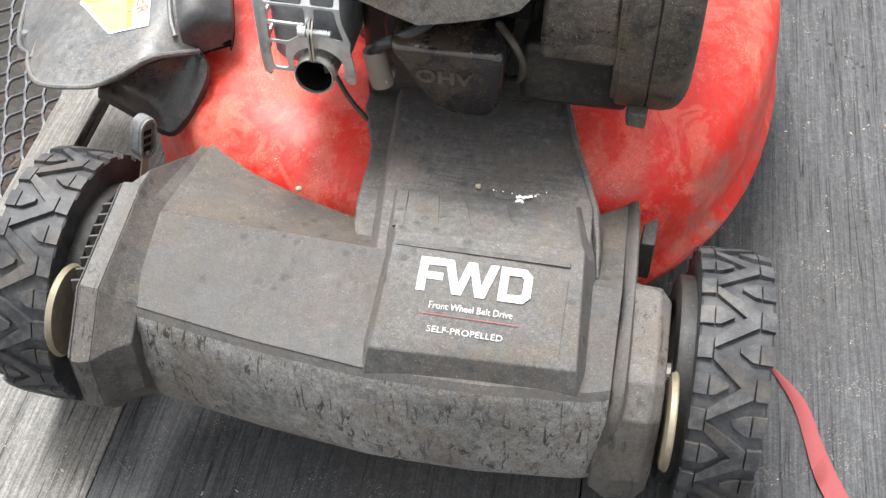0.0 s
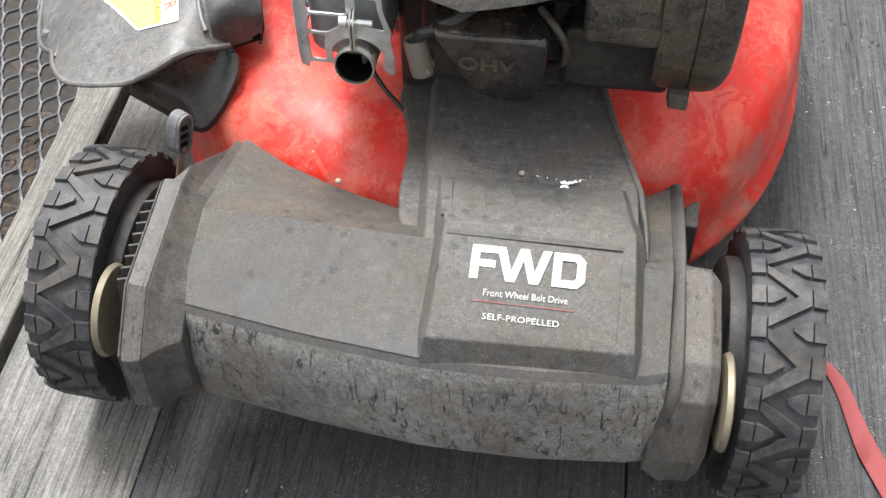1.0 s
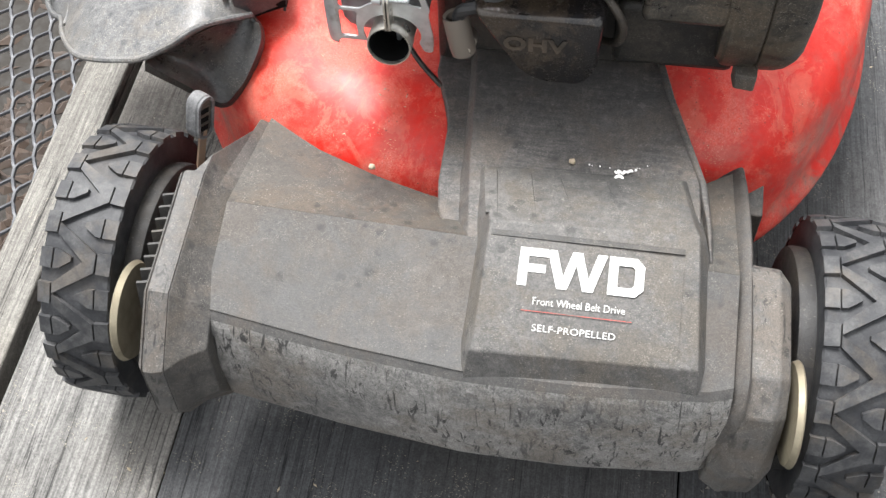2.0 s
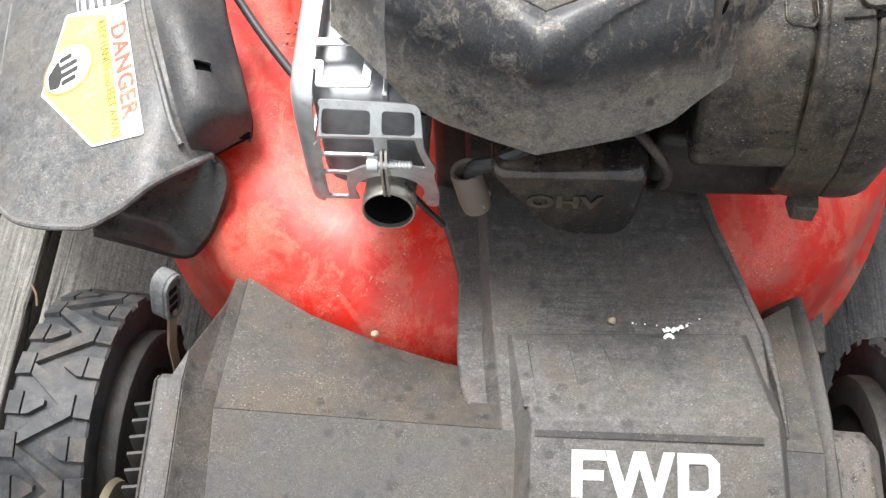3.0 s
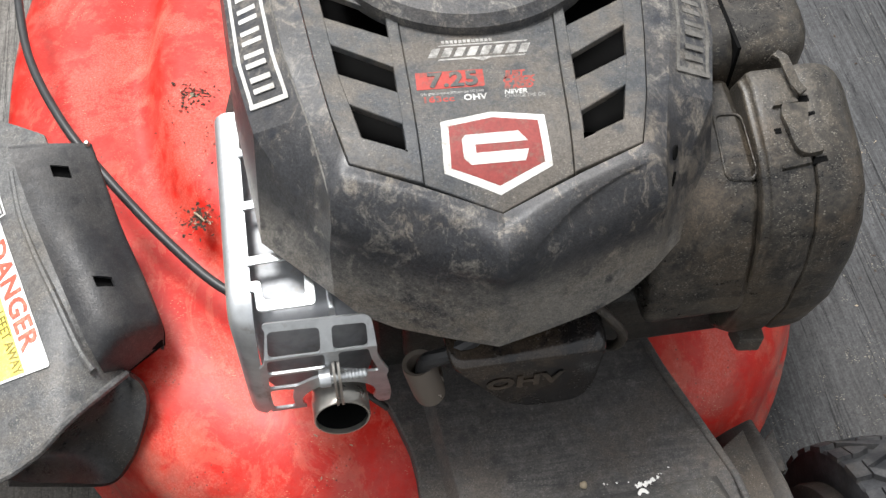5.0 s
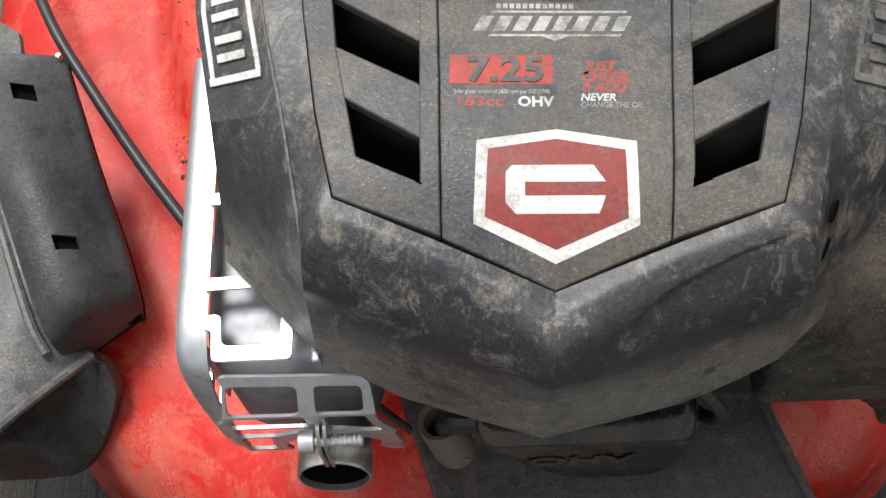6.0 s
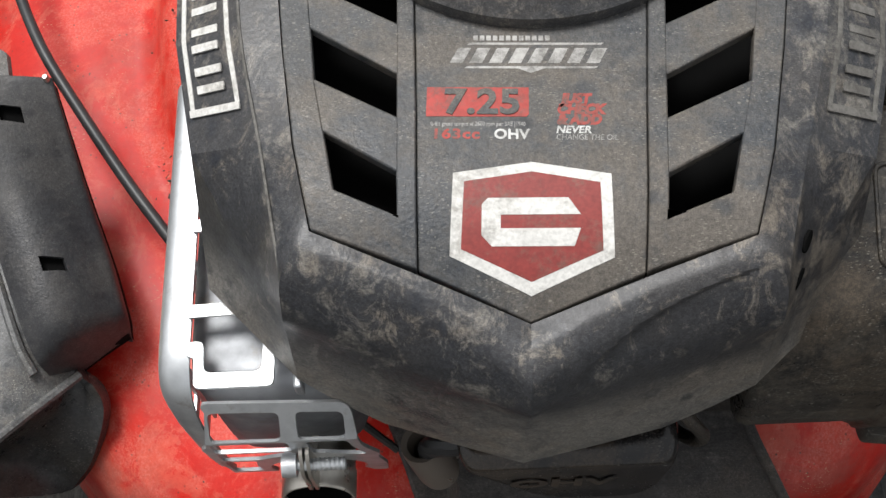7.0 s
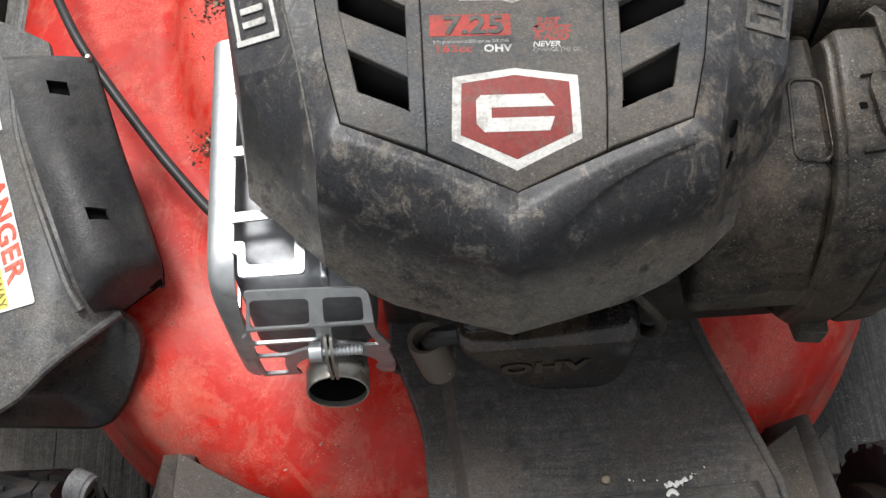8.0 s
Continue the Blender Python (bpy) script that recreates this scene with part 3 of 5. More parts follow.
def cover_row(x):
    yb, yf = through_knots(BACK, x), through_knots(BOW, x)
    t = (x + 0.105) / 0.3
    return [(x, yb + 0.004, 0.150), (x, yb, 0.170), (x, lerp(-0.017, -0.03, t), 0.2005), (x, yf + 0.0055, 0.1845), (x, yf + 0.001, 0.1805), (x, yf - 0.0035, 0.172),
            (x, yf - 0.0075, 0.140), (x, yf - 0.006, 0.104), (x, yf + 0.001, 0.086), (x, yf + 0.03, 0.077)]


COVER_ROWS = [cover_row(lerp(-0.106, 0.2, i / 24)) for i in range(25)]
front_cover = part("front_cover", skin([row[2:5] for row in COVER_ROWS]), COVER, mower, "dusty black plastic front cover", solid=0.003, sharp=24)
part("rear_slope", skin([row[:2] + [(row[2][0], row[2][1] + 0.0006, row[2][2] - 0.0006)] for row in COVER_ROWS]), SOILED_SHADED, front_cover, "brown soiled rear slope of the cover, shade partly in its colour", solid=0.003, sharp=24)
bumper = part("bumper", skin([row[4:] for row in COVER_ROWS]), SCUFFED_LIT, mower, "scuffed and scratched front face of the cover, front light in its tone", solid=0.003, sharp=24)
part("seam", tube([(x, y - 0.0002, z + 0.0001) for x, y, z in (row[3] for row in COVER_ROWS[:14])], 0.00028, 5, 1), BLACK, front_cover)


# end caps with a chamfered ridge
def cap_profile(grow, back):
    g = grow
    return [(back + 0.004, 0.150), (back, 0.170 + g), (max(back - 0.016, -0.002), 0.1775 + g if back > 0.03 else 0.200 + g), (-0.006, 0.204 + g), (-0.086 - g * 0.2, 0.196 + g), (-0.116 - g, 0.172),
            (-0.1195 - g, 0.126), (-0.108 - g, 0.105), (-0.092, 0.094), (-0.03, 0.093), (-0.02, 0.10)]


def at_x(profile, x, dz=0.0):
    return [(x, y, z + dz) for y, z in profile]


bm = skin([at_x(cap_profile(g, back), x) for g, back, x in ((-0.012, 0.078, -0.1005), (-0.003, 0.0775, -0.1140), (0.006, 0.030, -0.1217))], ring=True, caps=True)
part("cap_flank", bm, FLANK, mower, "inner flank of the end cap, darkened by dirt and painted shade", bevel=0.0008, sharp=20)
bm = skin([at_x(cap_profile(g, back), x) for g, back, x in ((0.006, 0.030, -0.1219), (0.0078, 0.007, -0.1280), (0.0075, 0.004, -0.1335), (0.0052, 0.003, -0.1340), (0.0048, 0.003, -0.1348), (0.0062, 0.002, -0.1353), (0.004, -0.002, -0.1370), (-0.012, -0.004, -0.1380))], ring=True, caps=True)
part("end_cap", bm, CAP, mower, "chamfered black plastic end cap", bevel=0.0008, sharp=20)
right_prof = [(-0.012, 0.150), (-0.010, 0.186), (-0.016, 0.191), (-0.085, 0.184), (-0.104, 0.168), (-0.118, 0.118), (-0.112, 0.082), (-0.09, 0.07), (-0.03, 0.07), (-0.012, 0.10)]


def shrunk(profile, k):
    cy = sum(p[0] for p in profile) / len(profile)
    cz = sum(p[1] for p in profile) / len(profile)
    return [(lerp(y, cy, k), lerp(z, cz, k)) for y, z in profile]


bm = skin([at_x(shrunk(right_prof, 0.10), 0.196), at_x(right_prof, 0.208), at_x(shrunk(right_prof, 0.02), 0.212), at_x(shrunk(right_prof, 0.03), 0.226), at_x(shrunk(right_prof, 0.14), 0.233)], ring=True, caps=True)
part("end_cap", bm, CAP, mower, "chamfered black plastic end cap", bevel=0.0012, sharp=24)
# sloping rib along the right side of the cover
rows = []
for y, top, x0, x1 in ((0.074, 0.150, 0.190, 0.2075), (0.0735, 0.1715, 0.190, 0.2075), (0.055, 0.178, 0.1885, 0.2085), (0.03, 0.186, 0.1875, 0.209), (-0.005, 0.1915, 0.187, 0.2095), (-0.06, 0.191, 0.187, 0.2095), (-0.088, 0.187, 0.187, 0.2095), (-0.103, 0.174, 0.187, 0.209), (-0.108, 0.150, 0.188, 0.208)):
    w = x1 - x0
    rows.append([(x0, y, top - 0.045), (x0, y, top - 0.019)] + [(x0 + w * a, y, top - d) for a, d in ((0.25, 0.0125), (0.5, 0.0065), (0.72, 0.0022), (0.86, 0.0004), (0.95, 0.0004), (1.0, 0.002))] + [(x1 + 0.001, y, top - 0.045)])
bm = skin(rows, ring=True, caps=True)
part("side_rib", bm, COVER, mower, "rounded plastic ridge beside the cover", sharp=40)

part("cover_tab", prism([(0.2115, 0.046), (0.2215, 0.046), (0.2225, 0.072), (0.2125, 0.064)], 0.120, 0.158), FLANK, mower, "small black tab behind the end cap", bevel=0.001)

# belt cover: a tongue that runs back under the engine, and the raised name panel
bm = skin([[(0.004, 0.175, 0.15), (0.022, 0.175, 0.198), (0.138, 0.175, 0.198), (0.150, 0.175, 0.15)],
           [(0.010, 0.10, 0.15), (0.030, 0.10, 0.199), (0.156, 0.10, 0.199), (0.166, 0.10, 0.15)],
           [(0.016, 0.03, 0.16), (0.036, 0.03, 0.2005), (0.176, 0.034, 0.2005), (0.186, 0.034, 0.16)],
           [(0.022, -0.02, 0.165), (0.042, -0.022, 0.2005), (0.178, -0.02, 0.2005), (0.189, -0.02, 0.165)],
           [(0.044, -0.104, 0.165), (0.048, -0.103, 0.182), (0.182, -0.1, 0.182), (0.188, -0.1, 0.165)]])
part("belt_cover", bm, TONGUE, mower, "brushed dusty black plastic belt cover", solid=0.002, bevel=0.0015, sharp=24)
bm = skin([[(0.042, 0.031, 0.199), (0.046, 0.030, 0.2015), (0.164, 0.034, 0.2015), (0.172, 0.035, 0.199)],
           [(0.046, -0.014, 0.199), (0.0545, -0.019, 0.2205), (0.171, -0.013, 0.2205), (0.181, -0.006, 0.199)],
           [(0.048, -0.026, 0.199), (0.056, -0.026, 0.2225), (0.174, -0.022, 0.2225), (0.183, -0.02, 0.199)],
           [(0.046, -0.085, 0.185), (0.055, -0.092, 0.203), (0.178, -0.089, 0.203), (0.1845, -0.086, 0.185)],
           [(0.046, -0.100, 0.175), (0.053, -0.0985, 0.199), (0.1785, -0.0945, 0.199), (0.1845, -0.098, 0.175)],
           [(0.047, -0.112, 0.168), (0.050, -0.113, 0.170), (0.1815, -0.106, 0.170), (0.1845, -0.104, 0.168)]])
name_panel = part("name_panel", bm, PANEL, mower, "raised dusty panel with white lettering", solid=0.002, bevel=0.001, sharp=24)

bm = skin([[(0.134, 0.175, 0.19), (0.135, 0.175, 0.2005), (0.139, 0.175, 0.2005), (0.142, 0.175, 0.19)], [(0.152, 0.10, 0.19), (0.154, 0.10, 0.2015), (0.158, 0.10, 0.2015), (0.161, 0.10, 0.19)], [(0.172, 0.034, 0.19), (0.1755, 0.034, 0.2022), (0.179, 0.034, 0.2022), (0.183, 0.034, 0.19)], [(0.178, 0.004, 0.19), (0.1805, 0.004, 0.2016), (0.183, 0.004, 0.2012), (0.186, 0.004, 0.188)], [(0.181, -0.022, 0.186), (0.1835, -0.022, 0.1985), (0.185, -0.022, 0.1978), (0.188, -0.022, 0.184)]], ring=True, caps=True)
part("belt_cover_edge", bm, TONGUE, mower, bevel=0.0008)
# lettering on the name panel
SLOPE = (0, 0.066, 0.0195)


def on_panel(x, y, lift=0.0001):
    return frame_of((x, y, 0.2225 + (y + 0.026) * 0.2955 + lift + 0.0002), (1, 0, 0), SLOPE)


LETTER_F = [(0, 0), (5.2, 0), (5.2, 8.2), (15.2, 8.2), (15.2, 13.0), (5.2, 13.0), (5.2, 17.6), (17.0, 17.6), (17.0, 22.4), (0, 22.4)]
LETTER_W = [(15.2, 22.4), (20.6, 22.4), (25.2, 7.5), (29.6, 22.4), (35.0, 22.4), (39.4, 7.5), (43.6, 22.4), (49.0, 22.4), (42.4, 0), (36.6, 0), (32.2, 14.8), (28.0, 0), (22.2, 0)]
LETTER_D = [(50.2, 0), (65.6, 0), (70.0, 4.4), (70.0, 18.0), (65.6, 22.4), (50.2, 22.4)]
HOLE_D = [(55.4, 4.9), (63.2, 4.9), (64.8, 6.5), (64.8, 15.9), (63.2, 17.5), (55.4, 17.5)]


def millimetres(poly):
    return [(0.001 * x, 0.001 * y) for x, y in poly]


def ringed(outer, inner, lo, hi, to, bm=None):
    """A flat ring between two outlines of equally many corners."""
    bm = bm or bmesh.new()
    n = len(outer)
    vs = [[bm.verts.new(to @ Vector((x, y, z))) for x, y in poly] for poly, z in ((outer, lo), (outer, hi), (inner, hi), (inner, lo))]
    for a, b in zip(vs, vs[1:]):
        for i in range(n):
            bm.faces.new((a[i], a[(i + 1) % n], b[(i + 1) % n], b[i]))
    return bm


big = on_panel(0.0752, -0.0608)
part("letter", prism(millimetres(LETTER_F), -0.0003, 0.0001, big), WHITE, name_panel, "white printed letter F")
part("letter", prism(millimetres(LETTER_W), -0.0003, 0.0001, big), WHITE, name_panel, "white printed letter W")
part("letter", ringed(millimetres(LETTER_D), millimetres(HOLE_D), -0.0003, 0.0001, big), WHITE, name_panel, "white printed letter D")
written("lettering", "Front Wheel Belt Drive", 0.0062, on_panel(0.0848, -0.0708), WHITE, name_panel, 1.0, 0.0, 0, 0.86)
written("lettering", "SELF-PROPELLED", 0.0056, on_panel(0.0862, -0.0852), WHITE, name_panel, 1.04, 0.0, 0, 1.08)
part("print_line", box(0, 0.061, -0.0002, 0.0002, 0, 0.0002, to=on_panel(0.0793, -0.0745)), BRIGHT_RED, name_panel)
part("groove", box(0, 0.109, -0.0016, 0.0016, -0.001, 0.0002, to=on_panel(0.0574, -0.0325)), BLACK, name_panel)
part("groove", box(0, 0.0005, 0, 0.048, 0, 0.0001, to=on_panel(0.166, -0.087)), PANEL, name_panel)
RAMP = 0.2015 + 0.031 * 0.38
# the ramp is moulded in slanted strips, each rising a little to its far side and then dropping back
for quad in ([(0.0455, 0.0260), (0.0520, -0.0185), (0.0592, -0.0188), (0.0536, 0.0250)], [(0.0540, 0.0235), (0.0596, -0.0188), (0.0817, -0.0184), (0.0745, 0.0240)], [(0.0749, 0.0240), (0.0821, -0.0184), (0.1040, -0.0187), (0.0923, 0.0235)], [(0.0927, 0.0235), (0.1044, -0.0186), (0.1309, -0.0182), (0.1200, 0.0240)], [(0.1420, 0.0225), (0.1530, -0.0160), (0.1700, -0.0150), (0.1620, 0.0235)]):
    rows = [[(x, y, RAMP - 0.38 * y + 0.0011 * (x - 0.046) / 0.118 + up) for (x, y), up in zip(quad, ups)] for ups in ((-0.003,) * 4, (0.0001, -0.0006, 0.0002, 0.0012))]
    part("moulded_step", skin(rows, ring=True, caps=True), PANEL, name_panel, bevel=0.0004)

# ---- engine shroud ----
HEART = (0.0566, 0.1153)
TWIST = radians(-3.3)


def H(p, q):
    """A place over the engine, by its own axes, which stand a little askew to the deck."""
    c, s = math.cos(TWIST), math.sin(TWIST)
    return (HEART[0] + p * c - q * s, HEART[1] + p * s + q * c)


def hq(q):
    return 0.3975 - 8 * max(0.0, 0.0127 - q) ** 2


def mirrored(half):
    return [(-a, *rest) for a, *rest in half[:0:-1]] + [tuple(p) for p in half]


SEAM = mirrored([(0, -0.0284), (0.018, -0.0218), (0.032, -0.0166), (0.048, -0.0108), (0.0594, -0.0066), (0.0655, 0.018), (0.071, 0.05), (0.088, 0.17)])
EDGE = mirrored([(0, -0.0440, 0.3790), (0.018, -0.0335, 0.3808), (0.032, -0.0262, 0.3835), (0.049, -0.0205, 0.3862), (0.0675, -0.0172, 0.3865), (0.0752, 0.020, 0.3945), (0.0835, 0.055, 0.3965), (0.100, 0.17, 0.397)])
MIDDLE = mirrored([(0, -0.0455, 0.350), (0.019, -0.0410, 0.351), (0.034, -0.0365, 0.352), (0.052, -0.0300, 0.355), (0.0700, -0.0225, 0.358), (0.098, 0.024, 0.381), (0.106, 0.06, 0.384), (0.117, 0.17, 0.384)])
LOWER = mirrored([(0, -0.0478, 0.3100), (0.022, -0.0425, 0.3120), (0.044, -0.0370, 0.3150), (0.060, -0.0305, 0.3185), (0.0700, -0.0280, 0.332), (0.1005, 0.001, 0.334), (0.110, 0.06, 0.347), (0.120, 0.17, 0.348)])


def dense(ring, steps=12):
    """More points along each straight stretch, so that corners stay crisp."""
    out = []
    for a, b in zip(ring, ring[1:]):
        out += [tuple(lerp(p, q, k / steps) for p, q in zip(a, b)) for k in range(steps)]
    return out + [ring[-1]]


def ring_at(ring):
    return [(*H(p, q), z) for p, q, z in ring]


seam_in = ring_at([(p, q, hq(q) - 0.003) for p, q in SEAM])
seam_top = ring_at([(p, q, hq(q)) for p, q in SEAM])
columns = []
for a, b, c, d, (share, *rest) in zip(dense(seam_top), dense(ring_at(EDGE)), dense(ring_at(MIDDLE)), dense(ring_at(LOWER)), dense(EDGE)):
    a, b, c, d = Vector(a), Vector(b), Vector(c), Vector(d)
    # the front rolls over softly, the flanks are flat facets
    soft = max(0.0, min(1.0, 1.0 - (abs(share) - 0.0676) / 0.003))
    brow = b + Vector((0, -0.001, 0.0012))
    round_way = smooth_path([a, a.lerp(brow, 0.5) + Vector((0, 0, 0.0022)), brow, b.lerp(c, 0.45) + Vector((0, -0.0042, 0.0012)), c, d], 8)
    knots = [a, a.lerp(b, 0.5), b, b.lerp(c, 0.45), c, d]
    hard_way = [p.lerp(q, k / 8) for p, q in zip(knots, knots[1:]) for k in range(8)] + [d]
    column = [h.lerp(r, soft) for h, r in zip(hard_way, round_way)]
    if 0 < share < 0.068:
        # a soft fold sweeps from the middle of the front up to the shoulder; the plastic below it is set a little back,
        # so the line reads dark
        fold = through_knots([(0.0, 27), (0.005, 23), (0.012, 20), (0.024, 17), (0.040, 14), (0.055, 11.5), (0.068, 9)], share)
        for k, p in enumerate(column):
            rise = max(0.0, min(1.0, (k - fold) / 1.6 + 0.5)) * max(0.0, min(1.0, (36 - k) / 12))
            column[k] = p + Vector((0, 0.7, -0.7)) * 0.0010 * rise * rise * (3 - 2 * rise) * min(1.0, share / 0.004, (0.068 - share) / 0.012)
    columns.append(column)
rows = [dense(seam_in)] + [list(r) for r in zip(*columns)]
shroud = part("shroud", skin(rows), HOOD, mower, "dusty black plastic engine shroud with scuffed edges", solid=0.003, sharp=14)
crease = smooth_path([(*H(p, q), z + 0.0002) for p, q, z in ((-0.0900, 0.10, 0.3967), (-0.0835, 0.055, 0.3965), (-0.0752, 0.020, 0.3945), (-0.0712, 0.001, 0.3910), (-0.0676, -0.0165, 0.3868))], 6)
part("worn_edge", tube(crease, 0.00045, 6, 1), DIM, shroud, "pale worn edge along the shroud's crease")
# the round back of the shroud and its top
back = []
for k in range(17):
    t = k / 16
    back.append([p.lerp(q, t) + Vector((0, 0.062 * math.sin(math.pi * t), 0)) for p, q in zip(columns[-1], columns[0])])
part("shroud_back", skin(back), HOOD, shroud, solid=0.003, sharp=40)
rim = [row[0] for row in back]
top = bmesh.new()
top.faces.new([top.verts.new(p) for p in rim])
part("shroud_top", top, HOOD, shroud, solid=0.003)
def slab(poly, drop, rise, bm=None):
    """A polygon by the engine's axes, laid on the bent top plate."""
    flat = prism(poly, -drop, rise)
    for k in range(14):
        cut = 0.012 - 0.003 * k
        bmesh.ops.bisect_plane(flat, geom=flat.verts[:] + flat.edges[:] + flat.faces[:], dist=1e-6, plane_co=(0, cut, 0), plane_no=(0, 1, 0))
    for v in flat.verts:
        p, q, z = v.co
        v.co = (*H(p, q), hq(q) + z)
    if bm is None:
        return flat
    me = bpy.data.meshes.new("piece")
    flat.to_mesh(me)
    flat.free()
    bm.from_mesh(me)
    bpy.data.meshes.remove(me)
    return bm


# top plate: a middle strip between two frames with slanted slats over open vents
TOP = 0.0006
insert = part("top_plate", slab([(-0.0385, 0.17), (-0.0317, 0.03), (-0.0300, -0.0160), (0, -0.0279), (0.0300, -0.0160), (0.0317, 0.03), (0.0385, 0.17)], 0.004, TOP - 0.001), INSERT, mower, "black plastic top plate with slanted air vents", bevel=0.0004)
for s in (1, -1):
    outline = [(0.0303, -0.0160), (0.0590, -0.0064), (0.0651, 0.018), (0.0706, 0.05), (0.0875, 0.169), (0.078, 0.169), (0.0607, 0.0385), (0.0570, 0.0219), (0.0532, 0.0045), (0.0359, -0.0026), (0.0365, 0.0099), (0.0372, 0.03), (0.0425, 0.169), (0.0387, 0.169), (0.0319, 0.03)]
    outline = [(x * s, y) for x, y in outline]
    part("vent_frame", slab(outline[::s], 0.004, TOP), INSERT, insert, bevel=0.0005)
    for k in range(4):
        slat = [(0.0352 + 0.0005 * k, 0.0092 + 0.0305 * k), (0.0590 + 0.005 * k, 0.0232 + 0.0335 * k), (0.0628 + 0.005 * k, 0.0402 + 0.0335 * k), (0.0358 + 0.0005 * k, 0.0264 + 0.0305 * k)]
        slat = [(x * s, y) for x, y in slat]
        part("vent_slat", slab(slat[::s], 0.0035, TOP - 0.0003), INSERT, insert, bevel=0.0005)
# near-black boxes added behind the vents, standing for the shade inside
part("blower_housing", box(-0.005, 0.122, 0.095, 0.28, 0.30, 0.345), SOOT_SHADE, mower, bevel=0.003)
part("blower_cover", box(-0.016, 0.138, 0.120, 0.28, 0.336, 0.370), SOOT_SHADE, mower, bevel=0.006)
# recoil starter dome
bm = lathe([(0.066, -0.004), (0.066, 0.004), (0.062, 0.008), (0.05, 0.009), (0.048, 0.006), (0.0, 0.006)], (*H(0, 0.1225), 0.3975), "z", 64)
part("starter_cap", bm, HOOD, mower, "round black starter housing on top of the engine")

# badge and print on the top plate
PRINT = -0.0056


def badge(poly, dy=0.0):
    """From millimetres on the top plate to the engine's axes."""
    return [(0.000895 * x, 0.92 * (dy + 0.001 * y)) for x, y in poly]


def sized(poly):
    return [(0.001 * x, 0.001 * y) for x, y in poly]


plate = part("badge", slab(sized([(0, 13.2), (-21.2, 9.8), (-21.8, -12.5), (0, -21.9), (21.8, -12.5), (21.2, 9.8)]), 0.001, -0.0002), BADGE_WHITE, insert, "hexagonal badge with worn white rim")
part("badge_field", slab(sized([(0, 10.3), (-18.2, 7.3), (-18.8, -10.8), (0, -18.6), (18.8, -10.8), (18.2, 7.3)]), 0.001, -0.0001), DEEP_RED, insert, "dark red badge field")
part("badge_mark", slab(sized([(-13.4, 0.8), (-11.8, 2.6), (9.6, 2.9), (12.9, -1.6), (-8.3, -1.9), (-8.3, -5.5), (12.9, -5.2), (11.2, -9.8), (-10.6, -10.1), (-13.4, -7.3)]), 0.001, 0.0), BADGE_WHITE, insert, "white bracket shaped mark")


def on_plate(u, v, lift=-0.00045):
    p, q = badge([(u, v)], dy=PRINT)[0]
    x, y = H(p, q)
    ex = H(p + 1, q)
    return frame_of((x, y, hq(q) + lift), (ex[0] - x, ex[1] - y, 0), (0, 1, 0)) @ Matrix.Diagonal((0.895, 0.92, 1, 1))


def bars(u0, u1, v0, v1, count, mat, slant=0.0, gap=0.3):
    """A row of plain bars in place of a word."""
    w = (u1 - u0) / count
    for k in range(count):
        a, b = u0 + w * k, u0 + w * (k + 1 - gap)
        part("print_bar", slab(badge([(a, v0), (b, v0), (b + slant, v1), (a + slant, v1)], dy=PRINT), 0.0008, -0.00032), mat, insert)


bars(-18.2, 6.6, 62.6, 64.4, 12, FADED, 0.0, 0.3)
bars(-25.5, 23.5, 54.4, 59.8, 8, FADED, 2.6, 0.34)
for poly in ([(-20, 61.0), (22, 61.0), (23, 61.8), (-19, 61.8)], [(-21, 52.4), (20, 52.4), (21, 53.2), (-20, 53.2)], [(-4, 52.4), (4, 52.4), (0, 50.8)]):
    part("print_line", slab(badge(poly, dy=PRINT), 0.0008, -0.00032), FADED, insert)
part("print_block", slab(badge([(-32.4, 35.4), (-1.4, 35.4), (-0.8, 36.2), (-0.8, 45.6), (-32.4, 45.6)], dy=PRINT), 0.0008, -0.0003), BRIGHT_RED, insert, "red printed block")
written("lettering", "7.25", 0.0118, on_plate(-27.0, 36.5, -0.0001), INSERT, insert, 1.05, 0.0004, 0, 1.12)
written("lettering", "ft-lbs gross torque at 2600 rpm per SAE J1940", 0.0021, on_plate(-31.0, 32.2), FADED, insert, 1.0, 0.0, 0, 0.74)
written("lettering", "163cc", 0.0046, on_plate(-30.6, 27.9), BRIGHT_RED, insert, 1.1, 0.00015, 0, 1.25)
written("lettering", "OHV", 0.0046, on_plate(-11.4, 27.9), WHITE, insert, 1.05, 0.00015, 0, 1.05)
written("lettering", "JUST", 0.0046, on_plate(9.2, 40.2), BRIGHT_RED, insert, 1.0, 0.0003, 0.2, 0.95)
written("lettering", "CHECK", 0.0046, on_plate(7.8, 36.6), BRIGHT_RED, insert, 1.0, 0.0003, 0.2, 0.95)
written("lettering", "& ADD", 0.0046, on_plate(7.8, 33.0), BRIGHT_RED, insert, 1.0, 0.0003, 0.2, 0.95)
written("lettering", "NEVER", 0.0034, on_plate(7.4, 29.9), WHITE, insert, 1.0, 0.0001, 0.2, 1.05)
written("lettering", "CHANGE THE OIL", 0.0026, on_plate(7.4, 27.6), FADED, insert, 1.0, 0.0, 0.1, 0.9)


def along(ring, q, side):
    k = next(i for i in range(8, len(ring) - 1) if ring[i + 1][1] >= q)
    t = (q - ring[k][1]) / (ring[k + 1][1] - ring[k][1])
    p, q, z = [lerp(a, b, t) for a, b in zip(ring[k], ring[k + 1])]
    return Vector((*H(p * side, q), z))


